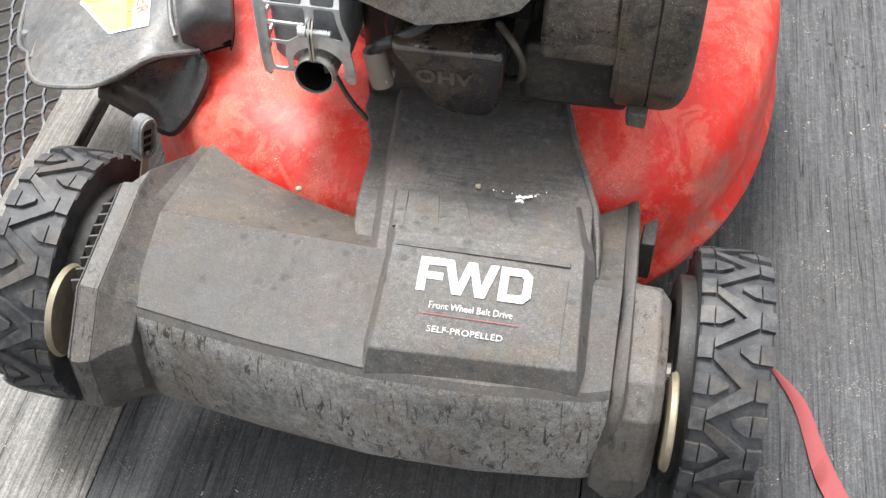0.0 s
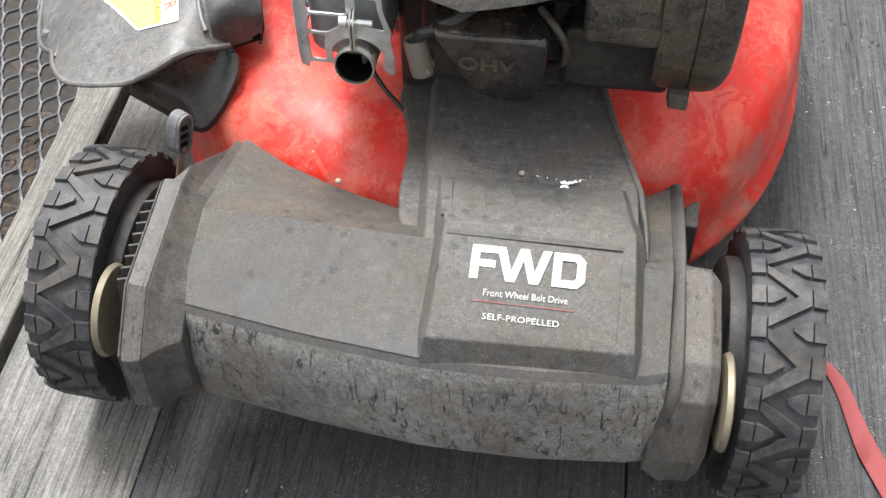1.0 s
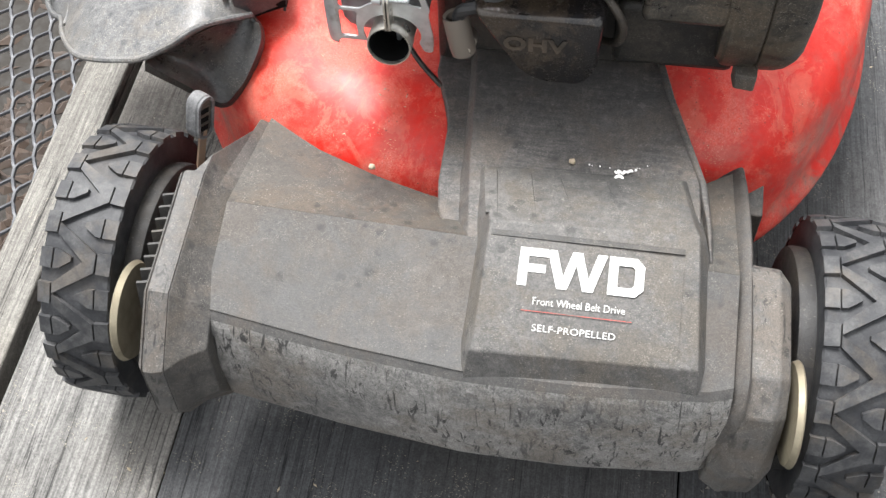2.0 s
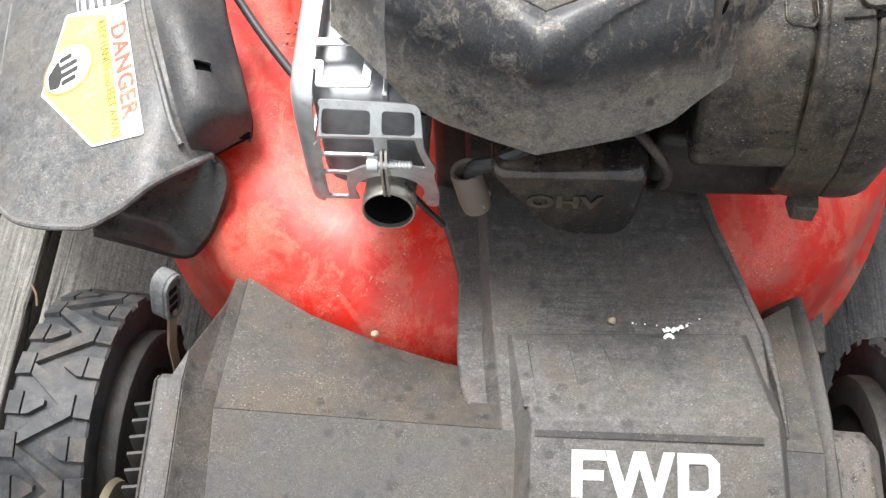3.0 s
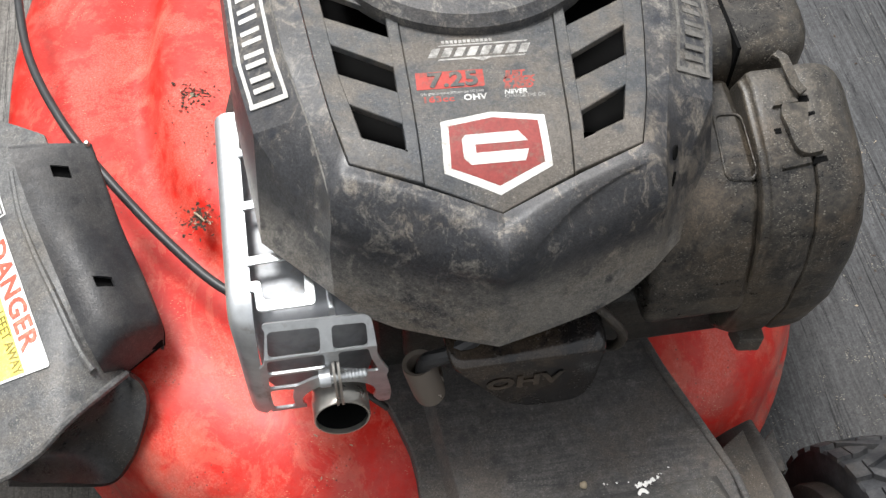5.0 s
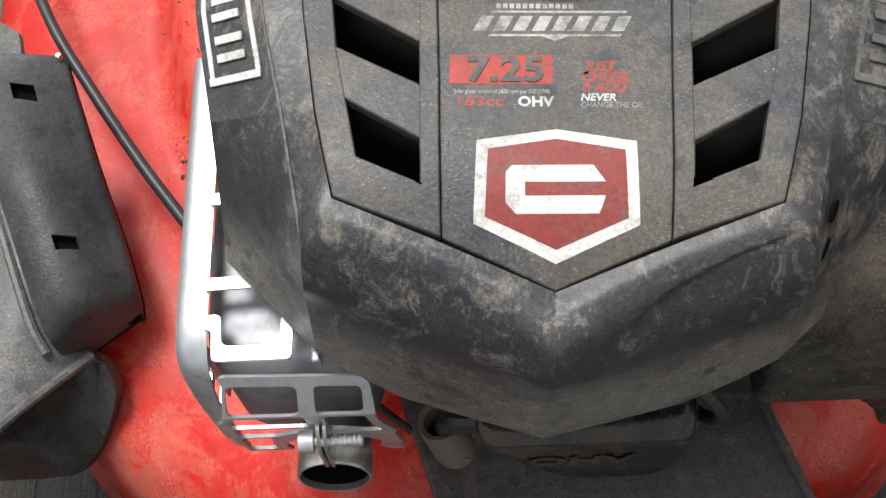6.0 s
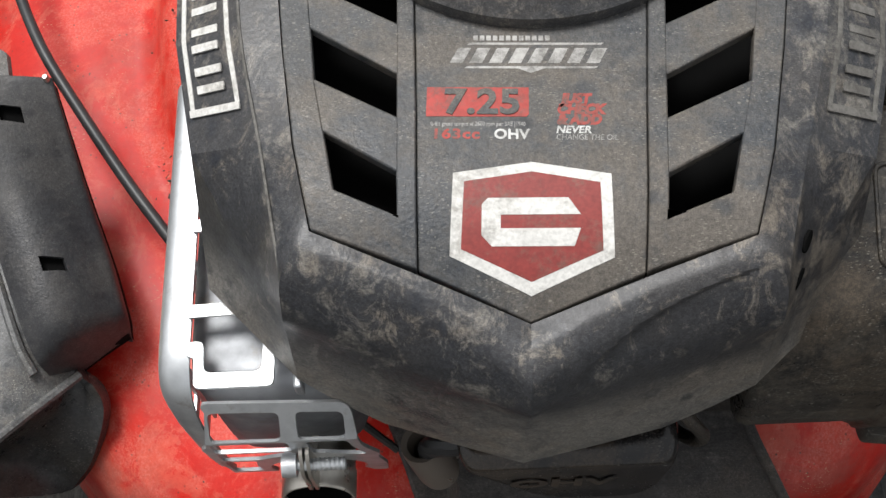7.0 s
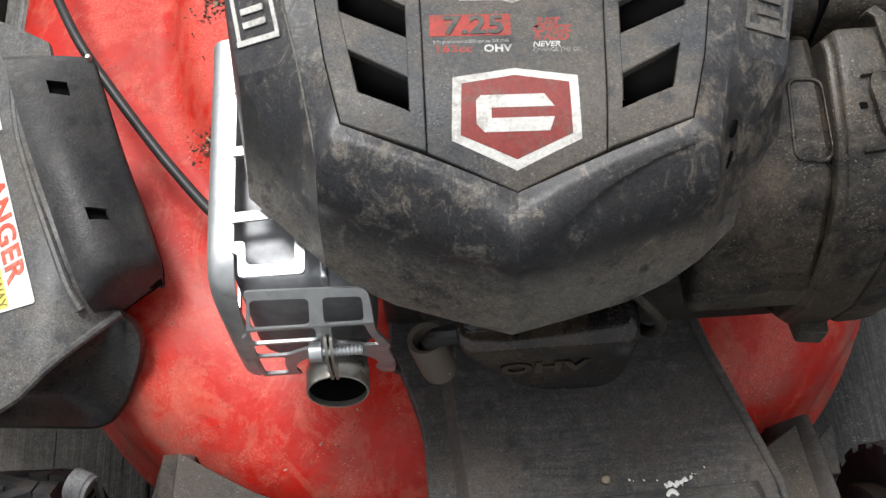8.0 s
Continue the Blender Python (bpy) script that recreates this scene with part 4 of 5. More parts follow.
def facet(side, q, t):
    """A place on the shroud's flank, from its crease down to its lower fold."""
    return along(EDGE, q, side).lerp(along(MIDDLE, q, side), t)


def side_badge(side, mat):
    """A framed badge along the flank, with plain bars in place of its word."""
    q0, q1, lo, hi = 0.032, 0.150, 0.90, 0.16

    def plaque(name, t0, t1, u0, u1):
        bm = bmesh.new()
        n = max(1, int((u1 - u0) * 16))
        rows = []
        for k in range(n + 1):
            u = lerp(u0, u1, k / n)
            row = []
            for t in (t0, t1):
                q = lerp(q0 + 0.0025 * t, q1, u)
                f = facet(side, q, lerp(hi, lo, t))
                normal = (facet(side, q + 0.001, 0.5) - facet(side, q, 0.5)).cross(facet(side, q, 1.0) - facet(side, q, 0.0)).normalized()
                row.append(f + normal * (0.0003 if normal.z > 0 else -0.0003))
            rows.append(row)
        part(name, skin(rows, bm=bm), mat, shroud, solid=0.0006)

    plaque("badge_rim", 0.0, 1.0, 0.0, 0.020)
    plaque("badge_rim", 0.0, 0.09, 0.020, 1.0)
    plaque("badge_rim", 0.91, 1.0, 0.020, 1.0)
    for k in range(8):
        v = 0.06 + 0.115 * k
        for w in (0.0, 0.050):
            plaque("badge_bar", 0.24, 0.78, v + w, v + w + 0.022)


side_badge(-1, BADGE_WHITE)
side_badge(1, DIM)
# dark holes in the right flank, drawn as discs with their shade in the colour
for q, t in ((-0.002, 0.42), (-0.010, 0.62)):
    mid = facet(1, q, t)
    m = frame_of(mid, facet(1, q + 0.004, t) - mid, facet(1, q, t + 0.2) - mid)
    part("flank_hole", prism([(0.0034 * math.cos(a), 0.0019 * math.sin(a)) for a in [math.pi * k / 8 for k in range(16)]], -0.0008, 0.0008, m), SOOT_SHADE, shroud)

# ---- engine underneath ----
part("crankcase", box(0.0, 0.125, 0.13, 0.30, 0.17, 0.33), BLACK, mower, bevel=0.006)
part("engine_base", lathe([(0.0, 0.215), (0.12, 0.215), (0.13, 0.205), (0.13, 0.19), (0.0, 0.19)], (0.06, 0.29, 0), "z", 40), BLACK, mower)
ring = rounded([(0.030, 0.289), (0.1095, 0.289), (0.107, 0.246), (0.1, 0.2335), (0.074, 0.2335), (0.060, 0.241)], 0.0075, 5)
rows = [(1.0, 0.135), (1.0, 0.0835)] + [(1 - 0.13 * (1 - math.cos(math.pi / 12 * k)), 0.0835 - 0.0125 * math.sin(math.pi / 12 * k)) for k in range(1, 7)]
bm = skin([[(0.077 + (x - 0.077) * k, y, 0.262 + (z - 0.262) * k) for x, z in ring] for k, y in rows], ring=True, caps=True)
valve_cover = part("valve_cover", bm, VALVE, mower, "black valve cover with raised lettering", sharp=50)
written("lettering", "OHV", 0.0140, frame_of((0.0505, 0.0703, 0.2620), (1, 0, 0), (0, 0, 1)), HOSE, valve_cover, 1.05, 0.0005, 0, 1.2)
for x, z in ((0.026, 0.25),):
    part("cover_bolt", lathe([(0.0, -0.008), (0.0045, -0.008), (0.0045, 0.0), (0.007, 0.001), (0.007, 0.008), (0.0, 0.008)], (x, 0.084, z), "y", 12), PIPE, mower)
part("breather_hose", tube([(0.10, 0.10, 0.292), (0.112, 0.086, 0.288), (0.119, 0.083, 0.275), (0.117, 0.086, 0.260), (0.108, 0.098, 0.248)], 0.0026), HOSE, mower, "dirty black rubber hose")
# spark plug boot and lead
lean = Matrix.Rotation(radians(-10), 3, "X") @ Matrix.Rotation(radians(-12), 3, "Y")
bm = lathe([(0.0048, 0.010), (0.0058, 0.0155), (0.0078, 0.0165), (0.0082, 0.0135), (0.0080, -0.006), (0.0074, -0.0105), (0.0, -0.0115)], (0.0235, 0.083, 0.255), "z", 24, turn=lean)
part("plug_boot", bm, BOOT, mower, "dusty grey rubber spark plug boot")
part("plug_lead", tube([(0.0225, 0.084, 0.262), (0.024, 0.083, 0.276), (0.036, 0.082, 0.284), (0.052, 0.088, 0.292), (0.07, 0.11, 0.30)], 0.0042), CABLE, mower, "black spark plug lead")
part("cylinder", box(0.018, 0.118, 0.122, 0.145, 0.205, 0.30), BLACK, mower, bevel=0.003)
part("mount_plate", prism([(0.0165, 0.026), (0.0195, 0.004), (0.0270, -0.016), (0.040, -0.020), (0.036, 0.03), (0.030, 0.15), (0.0015, 0.15), (0.0015, 0.118), (0.0085, 0.098), (0.0143, 0.079), (0.0158, 0.066)], 0.160, 0.1880), TONGUE, mower, "dark side ledge of the belt cover", bevel=0.0015)

# ---- muffler and its guard ----
def rounded_box(x0, x1, y0, y1, z0, z1, r):
    ring = rounded([(x0, y0), (x1, y0), (x1, y1), (x0, y1)], r * 1.6, 5)
    cx, cy = (x0 + x1) / 2, (y0 + y1) / 2
    rows = []
    for k in range(7):
        a = math.pi / 2 * k / 6
        inset = r * (1 - math.sin(a)) if k < 6 else 0
        rows.append((inset, z0 + r * (1 - math.cos(a))))
    rows += [(i, z1 + z0 - z) for i, z in rows[::-1]]
    def put_in(i):
        sx, sy = 1 - 2 * i / (x1 - x0), 1 - 2 * i / (y1 - y0)
        return [(cx + (x - cx) * sx, cy + (y - cy) * sy) for x, y in ring]
    return skin([[(x, y, z) for x, y in put_in(i)] for i, z in rows], ring=True, caps=True)


muffler = part("muffler", rounded_box(-0.0545, 0.0, 0.0915, 0.20, 0.242, 0.318, 0.010), DULL_STEEL, mower, "silver steel muffler box")
part("muffler_seam", box(-0.0185, -0.0155, 0.0925, 0.202, 0.236, 0.3205), ZINC, muffler, bevel=0.0008)
DOWN = Matrix.Rotation(radians(-9), 3, "X")
EXIT = (-0.0187, 0.0725, 0.2538)
bm = lathe([(0.0132, 0.03), (0.0132, 0.010), (0.0137, 0.009), (0.0137, -0.001), (0.0133, -0.002), (0.0126, -0.002), (0.0126, 0.03)], EXIT, "y", 36, turn=DOWN)
outlet = part("exhaust_outlet", bm, PIPE, mower, "heat-stained steel exhaust pipe")
part("pipe_soot", lathe([(0.0, 0.026), (0.0124, 0.026), (0.0124, 0.0005), (0.0122, 0.0005), (0.0122, 0.0255), (0.0, 0.0255)], EXIT, "y", 32, turn=DOWN), SOOT_SHADE, outlet)
part("pipe_seam", box(-0.0011, 0.0011, -0.0002, 0.018, 0.0128, 0.0142, to=Matrix.Translation(EXIT) @ DOWN.to_4x4()), PIPE, outlet, bevel=0.0003)
for x in (-0.0202, -0.0180):
    part("clamp_tab", prism(rounded([(0.0712, 0.2650), (0.0810, 0.2650), (0.0830, 0.2930), (0.0775, 0.2965), (0.0715, 0.2880)], 0.003, 3), x, x + 0.0012, Matrix(((0, 0, 1, 0), (1, 0, 0, 0), (0, 1, 0, 0), (0, 0, 0, 1)))), PIPE, mower, "bent tab of the exhaust clamp")
part("clamp_bolt", lathe([(0.0, -0.0095), (0.0042, -0.0095), (0.0042, -0.0045), (0.0020, -0.0045)] + [(0.0020 if k % 2 else 0.0024, 0.0008 * k) for k in range(16)] + [(0.0, 0.0125)], (-0.0170, 0.0752, 0.2885), "x", 12), ZINC, mower, "small zinc plated clamp bolt with thread")


def strip(points, width, thick=0.0012, flat=(0, 1, 0), bm=None):
    """A bent flat bar along points; flat is the normal of its face."""
    bm = bm or bmesh.new()
    n = Vector(flat).normalized()
    rows = []
    pts = [Vector(p) for p in points]
    for i, p in enumerate(pts):
        ahead = (pts[min(i + 1, len(pts) - 1)] - pts[max(i - 1, 0)]).normalized()
        u = ahead.cross(n).normalized() * width / 2
        rows.append([p + u, p + u + n * thick, p - u + n * thick, p - u])
    return skin(rows, ring=True, caps=True, bm=bm)


def face_y(z):
    """The guard's front leans forward below its top edge, then drops nearly upright."""
    return through_knots([(0.236, 0.0850), (0.272, 0.0815), (0.289, 0.0798), (0.306, 0.0787), (0.3225, 0.0878)], z)


def stamped(outer, holes):
    """Sheet metal with rounded openings, bent to the guard's front."""
    bm = bmesh.new()
    for poly in [outer] + holes:
        vs = [bm.verts.new((x, 0, z)) for x, z in poly]
        for a, b in zip(vs, vs[1:] + vs[:1]):
            bm.edges.new((a, b))
    bmesh.ops.triangle_fill(bm, use_beauty=True, use_dissolve=False, edges=bm.edges[:], normal=(0, -1, 0))
    for z in (0.272, 0.289, 0.3045, 0.306, 0.3075):
        bmesh.ops.bisect_plane(bm, geom=bm.verts[:] + bm.edges[:] + bm.faces[:], dist=1e-6, plane_co=(0, 0, z), plane_no=(0, 0, 1))
    for v in bm.verts:
        v.co.y = face_y(v.co.z)
    return bm


def guard_face():
    arc = [(-0.0187 + 0.0178 * math.cos(t), 0.2525 + 0.0172 * math.sin(t)) for t in [math.pi * (-0.13 + 1.22 * k / 20) for k in range(21)]]
    outer = rounded([(-0.0492, 0.3224), (-0.0004, 0.3208), (0.0008, 0.3075), (0.0008, 0.2960), (0.0058, 0.2760), (0.0044, 0.2710), (0.0066, 0.2500), (0.0056, 0.2380), (0.0010, 0.2375)], 0.0042, 5)
    outer += arc + [(-0.0352, 0.2440), (-0.0520, 0.2440), (-0.0522, 0.2975), (-0.0500, 0.3010)]
    holes = [[(-0.0462, 0.3185), (-0.0474, 0.3066), (-0.0242, 0.3063), (-0.0234, 0.3178)], [(-0.0182, 0.3178), (-0.0186, 0.3066), (-0.0030, 0.3064), (-0.0028, 0.3172)],
             [(-0.0484, 0.3042), (-0.0492, 0.2902), (-0.0230, 0.2898), (-0.0228, 0.3042)], [(-0.0166, 0.3042), (-0.0030, 0.3042), (-0.0022, 0.2945), (0.0014, 0.2775), (-0.0060, 0.2790), (-0.0125, 0.2832), (-0.0168, 0.2846)],
             [(-0.0494, 0.2882), (-0.0502, 0.2730), (-0.0372, 0.2726), (-0.0310, 0.2775), (-0.0236, 0.2815), (-0.0232, 0.2880)], [(-0.0504, 0.2708), (-0.0508, 0.2472), (-0.0402, 0.2470), (-0.0405, 0.2600), (-0.0388, 0.2702)]]
    return stamped(outer, [rounded(h, 0.0022, 3) for h in holes])


guard = part("muffler_guard", guard_face(), ZINC, mower, "bright galvanised sheet steel muffler guard", solid=0.0013)
# the guard's broad top strip, rolled down at the front, and the slotted wall below it
rows = []
ROLL = [(0.205, 0.3275, 0.0), (0.17, 0.3278, 0.0), (0.14, 0.3280, 0.0), (0.116, 0.3280, 0.0), (0.106, 0.3276, 0.05), (0.0990, 0.3258, 0.18), (0.0938, 0.3222, 0.36), (0.0902, 0.3165, 0.56), (0.0878, 0.3090, 0.76), (0.0864, 0.2995, 0.9), (0.0858, 0.288, 1.0), (0.0856, 0.268, 1.0), (0.0858, 0.252, 1.0), (0.0866, 0.2415, 1.0), (0.0876, 0.2365, 1.0)]
for k, (y, z, turn) in enumerate(ROLL):
    inner = -0.0506 - 0.0016 * turn - (0.0035 if k == len(ROLL) - 1 else 0.0)
    back, down = turn, 1 - turn
    rows.append([(inner, y, z), (-0.0545, y + 0.0002 * back, z + 0.0003 * down), (-0.0578, y + 0.0009 * back, z - 0.0003 * down), (-0.0602, y + 0.0026 * back, z - 0.0018 * down), (-0.0618, y + 0.0056 * back, z - 0.0048 * down), (-0.0626, y + 0.0105 * back, z - 0.0100 * down)])
part("guard_side", skin(rows), ZINC, guard, solid=0.0012, sharp=60)
for z in (0.302, 0.286, 0.268, 0.250):
    part("guard_rail", strip([(-0.0626, 0.097, z), (-0.0626, 0.15, z), (-0.0626, 0.205, z)], 0.0050, 0.0010, (1, 0, 0)), ZINC, guard)
for y in (0.110, 0.146, 0.203):
    part("guard_bar", strip([(-0.0622, y, 0.318), (-0.0622, y, 0.28), (-0.0620, y, 0.240)], 0.0060, 0.0010, (1, 0, 0)), ZINC, guard)
for y in (0.1165, 0.147, 0.178):
    part("guard_arm", strip([(-0.0515, y, 0.3283), (-0.040, y + 0.0004, 0.3284), (-0.022, y + 0.001, 0.3284)], 0.0042, 0.0012, (0, 0, 1)), ZINC, guard)
hook = rounded([(-0.0515, 0.1068), (-0.0460, 0.1068), (-0.0455, 0.0962), (-0.0275, 0.0962), (-0.0268, 0.1150), (-0.0228, 0.1150), (-0.0232, 0.0908), (-0.0488, 0.0908), (-0.0492, 0.1012), (-0.0515, 0.1016)], 0.0024, 4)
part("guard_arm", prism(hook, 0.3270, 0.3282), ZINC, guard, bevel=0.0003)

# ---- air filter ----
bm = across([(0.0845, 0.2785), (0.0835, 0.290), (0.0925, 0.326), (0.102, 0.344), (0.116, 0.354), (0.136, 0.358), (0.166, 0.358), (0.166, 0.25), (0.13, 0.25), (0.115, 0.276)], 0.1285, 0.1775)
part("intake_duct", bm, FILTER, mower, "dusty brown-grey plastic intake duct", bevel=0.004)
part("carburettor", box(0.115, 0.19, 0.105, 0.2, 0.222, 0.272), BLACK, mower, bevel=0.005)
part("fuel_tank", rounded_box(0.140, 0.223, 0.168, 0.35, 0.28, 0.374, 0.016), FILTER, mower, "dusty rounded plastic fuel tank")
part("tank_seam", box(0.1795, 0.1812, 0.1676, 0.352, 0.30, 0.3745), SOOT_SHADE, mower)
FILT = [(0.100, 0.234), (0.0905, 0.247), (0.084, 0.277), (0.0845, 0.312), (0.090, 0.336), (0.1005, 0.3525), (0.115, 0.3620), (0.148, 0.3725), (0.156, 0.3715), (0.160, 0.362), (0.164, 0.24), (0.155, 0.228)]


def filter_top(y):
    return through_knots([(0.090, 0.336), (0.1005, 0.3525), (0.115, 0.3620), (0.148, 0.3725), (0.17, 0.3725)], y)


def filter_plate(poly, lo, hi):
    """A flat piece in plan laid on the filter's sloping top."""
    bm = bmesh.new()
    a = [bm.verts.new((x, y, filter_top(y) + lo)) for x, y in poly]
    b = [bm.verts.new((x, y, filter_top(y) + hi)) for x, y in poly]
    for i in range(len(poly)):
        j = (i + 1) % len(poly)
        bm.faces.new((a[i], a[j], b[j], b[i]))
    bm.faces.new(a[::-1])
    bm.faces.new(b)
    return bm


bm = skin([at_x(shrunk(FILT, k), x) for x, k in ((0.1762, 0.06), (0.1790, 0.045), (0.1800, 0.012), (0.1830, 0.0), (0.1985, 0.0), (0.2002, 0.02))], ring=True, caps=True)
filter_box = part("air_filter_box", bm, FILTER, mower, "dusty ribbed plastic air filter housing", bevel=0.0012)
bm = skin([at_x(shrunk(FILT, k), x) for x, k in ((0.2004, 0.035), (0.2012, 0.004), (0.2035, -0.008), (0.2120, -0.004), (0.2180, 0.02), (0.2225, 0.07), (0.2255, 0.15), (0.2268, 0.24))], ring=True, caps=True)
part("air_filter_lid", bm, FILTER, filter_box, "dusty plastic air filter lid")
part("lid_hook", prism(rounded([(0.1900, 0.0905), (0.2025, 0.0890), (0.2035, 0.1020), (0.1885, 0.1020)], 0.002, 3), 0.2250, 0.2370), SOILED_SHADED, filter_box, "dirty hook under the filter lid", bevel=0.0015)
clip = rounded([(0.1897, 0.1350), (0.2018, 0.1345), (0.2006, 0.1290), (0.1995, 0.1225), (0.2010, 0.1165), (0.2048, 0.1128), (0.1965, 0.1122), (0.1922, 0.1142), (0.1908, 0.1190), (0.1904, 0.1235), (0.1888, 0.1305)], 0.0018, 4)
part("lid_clip", filter_plate(clip, 0.0004, 0.0036), FILTER, filter_box, "bent plastic clip of the filter lid", bevel=0.0008)
bm = strip([(0.1925, 0.1612, 0.3712), (0.1938, 0.1598, 0.3762), (0.1962, 0.1560, 0.3768), (0.1972, 0.1480, 0.3752), (0.1982, 0.1430, 0.3735), (0.2008, 0.1388, 0.3722)], 0.0048, 0.0016, (0, 0, 1))
part("lid_clip", bm, FILTER, filter_box, "bent plastic clip of the filter lid", bevel=0.0005)
for poly in ([(0.1862, 0.1352), (0.1885, 0.1375), (0.1975, 0.1378), (0.1985, 0.1360)], [(0.1848, 0.1085), (0.1865, 0.1110), (0.1975, 0.1118), (0.1985, 0.1096)]):
    part("moulded_line", filter_plate(rounded(poly, 0.0008, 3), -0.002, 0.0022), FILTER, filter_box, bevel=0.0007)
# notches laid on as black plates, the shade inside them put into the colour
for poly in ([(0.1990, 0.1360), (0.2040, 0.1366), (0.2036, 0.1392), (0.1998, 0.1392)], [(0.2005, 0.1300), (0.2052, 0.1304), (0.2050, 0.1318), (0.2005, 0.1316)], [(0.1990, 0.1096), (0.2062, 0.1102), (0.2058, 0.1122), (0.2004, 0.1120)], [(0.1852, 0.1240), (0.1880, 0.1240), (0.1878, 0.1262), (0.1850, 0.1260)]):
    part("clip_notch", filter_plate(poly, -0.003, 0.0006), SOOT_SHADE, filter_box)
rim = rounded([(0.1610, 0.112), (0.1768, 0.110), (0.1768, 0.1435), (0.1632, 0.1445)], 0.005, 5)
core = rounded([(0.1624, 0.1134), (0.1758, 0.1114), (0.1758, 0.1422), (0.1645, 0.1431)], 0.004, 5)
bm = ringed(rim, core, -0.003, 0.0011, Matrix.Identity(4))
for v in bm.verts:
    v.co.z += through_knots([(0.0925, 0.326), (0.102, 0.344), (0.116, 0.354), (0.136, 0.358), (0.17, 0.358)], v.co.y)
part("pad_rim", bm, FILTER, mower, bevel=0.0004)

# ---- discharge chute ----
def flap_z(x, y):
    """The flap leans outwards, rolls down to the deck and droops at its outer edge."""
    return 0.2235 + 0.38 * (x + 0.165) + 0.09 * (y - 0.145) - 22 * max(0.0, x + 0.168) ** 2 - 0.55 * max(0.0, -0.235 - x) ** 1.25


FRONT = [(-0.345, 0.262), (-0.332, 0.225), (-0.318, 0.194), (-0.303, 0.173), (-0.289, 0.160), (-0.281, 0.143), (-0.264, 0.120), (-0.248, 0.105), (-0.228, 0.0955), (-0.209, 0.0910), (-0.194, 0.0885), (-0.178, 0.0935), (-0.171, 0.0972), (-0.155, 0.1112), (-0.131, 0.1400)]
rows = []
for k in range(11):
    t = k / 10
    row = []
    for i in range(31):
        x = lerp(-0.345, -0.131, i / 30)
        yf = through_knots(FRONT, x)
        yb = through_knots([(-0.345, 0.29), (-0.31, 0.315), (-0.25, 0.335), (-0.2, 0.325), (-0.131, 0.29)], x)
        y = lerp(yf, yb, t)
        x -= 0.040 * t * ((x + 0.345) / 0.214) ** 2
        edge = 0.004 * max(0.0, 1 - t * 9) + 0.003 * max(0.0, 1 - (1 - t) * 8)
        dome = 0.004 * math.sin(math.pi * min(1.0, max(0.0, (x + 0.315) / 0.184)))
        row.append((x, y, flap_z(x, y) - edge + dome - 0.004))
    rows.append(row)
flap = part("discharge_flap", skin(rows), FLAP, mower, "scuffed grey plastic discharge flap with warning label", solid=0.0035, sharp=40)
bm = tube([(x, y, flap_z(x, y) - 0.0045) for x, y in FRONT], 0.0022, 8, 3)
part("flap_rim", bm, FLAP, flap)
part("flap_rivet", lathe([(0.0, 0.0022), (0.003, 0.0016), (0.0045, 0.0), (0.0, -0.003)], (-0.311, 0.196, flap_z(-0.311, 0.196) - 0.003), "z", 14), GRIP, flap)
part("flap_step", tube([(x, y, flap_z(x, y) - 0.0020) for x, y in ((-0.1905, 0.270), (-0.1850, 0.240), (-0.1760, 0.212), (-0.1625, 0.177), (-0.1515, 0.148), (-0.1450, 0.136))], 0.0022, 8, 5), FLAP, flap)
part("flap_fold", tube([(x, y, flap_z(x, y) - 0.0042) for x, y in ((-0.281, 0.150), (-0.286, 0.18), (-0.291, 0.21), (-0.297, 0.25), (-0.302, 0.29))], 0.0016, 8, 4), FLAP, flap)
# chute wall under the flap
LOW_EDGE = [(-0.1925, 0.0900, 0.1975), (-0.173, 0.0955, 0.176), (-0.1527, 0.1030, 0.1515), (-0.1400, 0.1095, 0.160), (-0.1315, 0.1175, 0.1725), (-0.1248, 0.1285, 0.1870), (-0.1255, 0.1355, 0.196), (-0.1310, 0.1395, 0.2025)]
TOP_EDGE = [(-0.1915, 0.0972, 0.2010), (-0.1810, 0.1025, 0.2040), (-0.1710, 0.1080, 0.2065), (-0.1610, 0.1145, 0.2080), (-0.1520, 0.1220, 0.2085), (-0.1450, 0.1300, 0.2075), (-0.1390, 0.1375, 0.2055), (-0.1340, 0.1450, 0.2038)]
rows = []
for low, top in zip(smooth_path(LOW_EDGE, 5), smooth_path(TOP_EDGE, 5)):
    hollow = Vector((-0.25, 0.9, -0.3)) * 0.012
    rows.append([low + Vector((-0.001, 0.002, -0.006)), low] + [low.lerp(top, t) + hollow * math.sin(math.pi * t) for t in (0.04, 0.15, 0.3, 0.5, 0.7, 0.88)] + [top])
part("chute_wall", skin(rows), CHUTE, mower, "hollow black plastic chute wall beside the red deck", solid=0.003, sharp=50)
# hinge cover
def hinge_row(p, q, bulge):
    """Across the hinge cover from its low side p to its deck side q."""
    p, q = Vector(p), Vector(q)
    out = []
    for i in range(9):
        t = i / 8
        h = bulge * math.sin(math.pi * min(1.0, t * 0.62 + 0.28)) ** 1.2
        out.append(p.lerp(q, t) + Vector((0, 0, h)))
    return out + [q + Vector((0.0002, -0.0002, -0.003)), q + Vector((-0.0004, 0.0002, -0.007))]


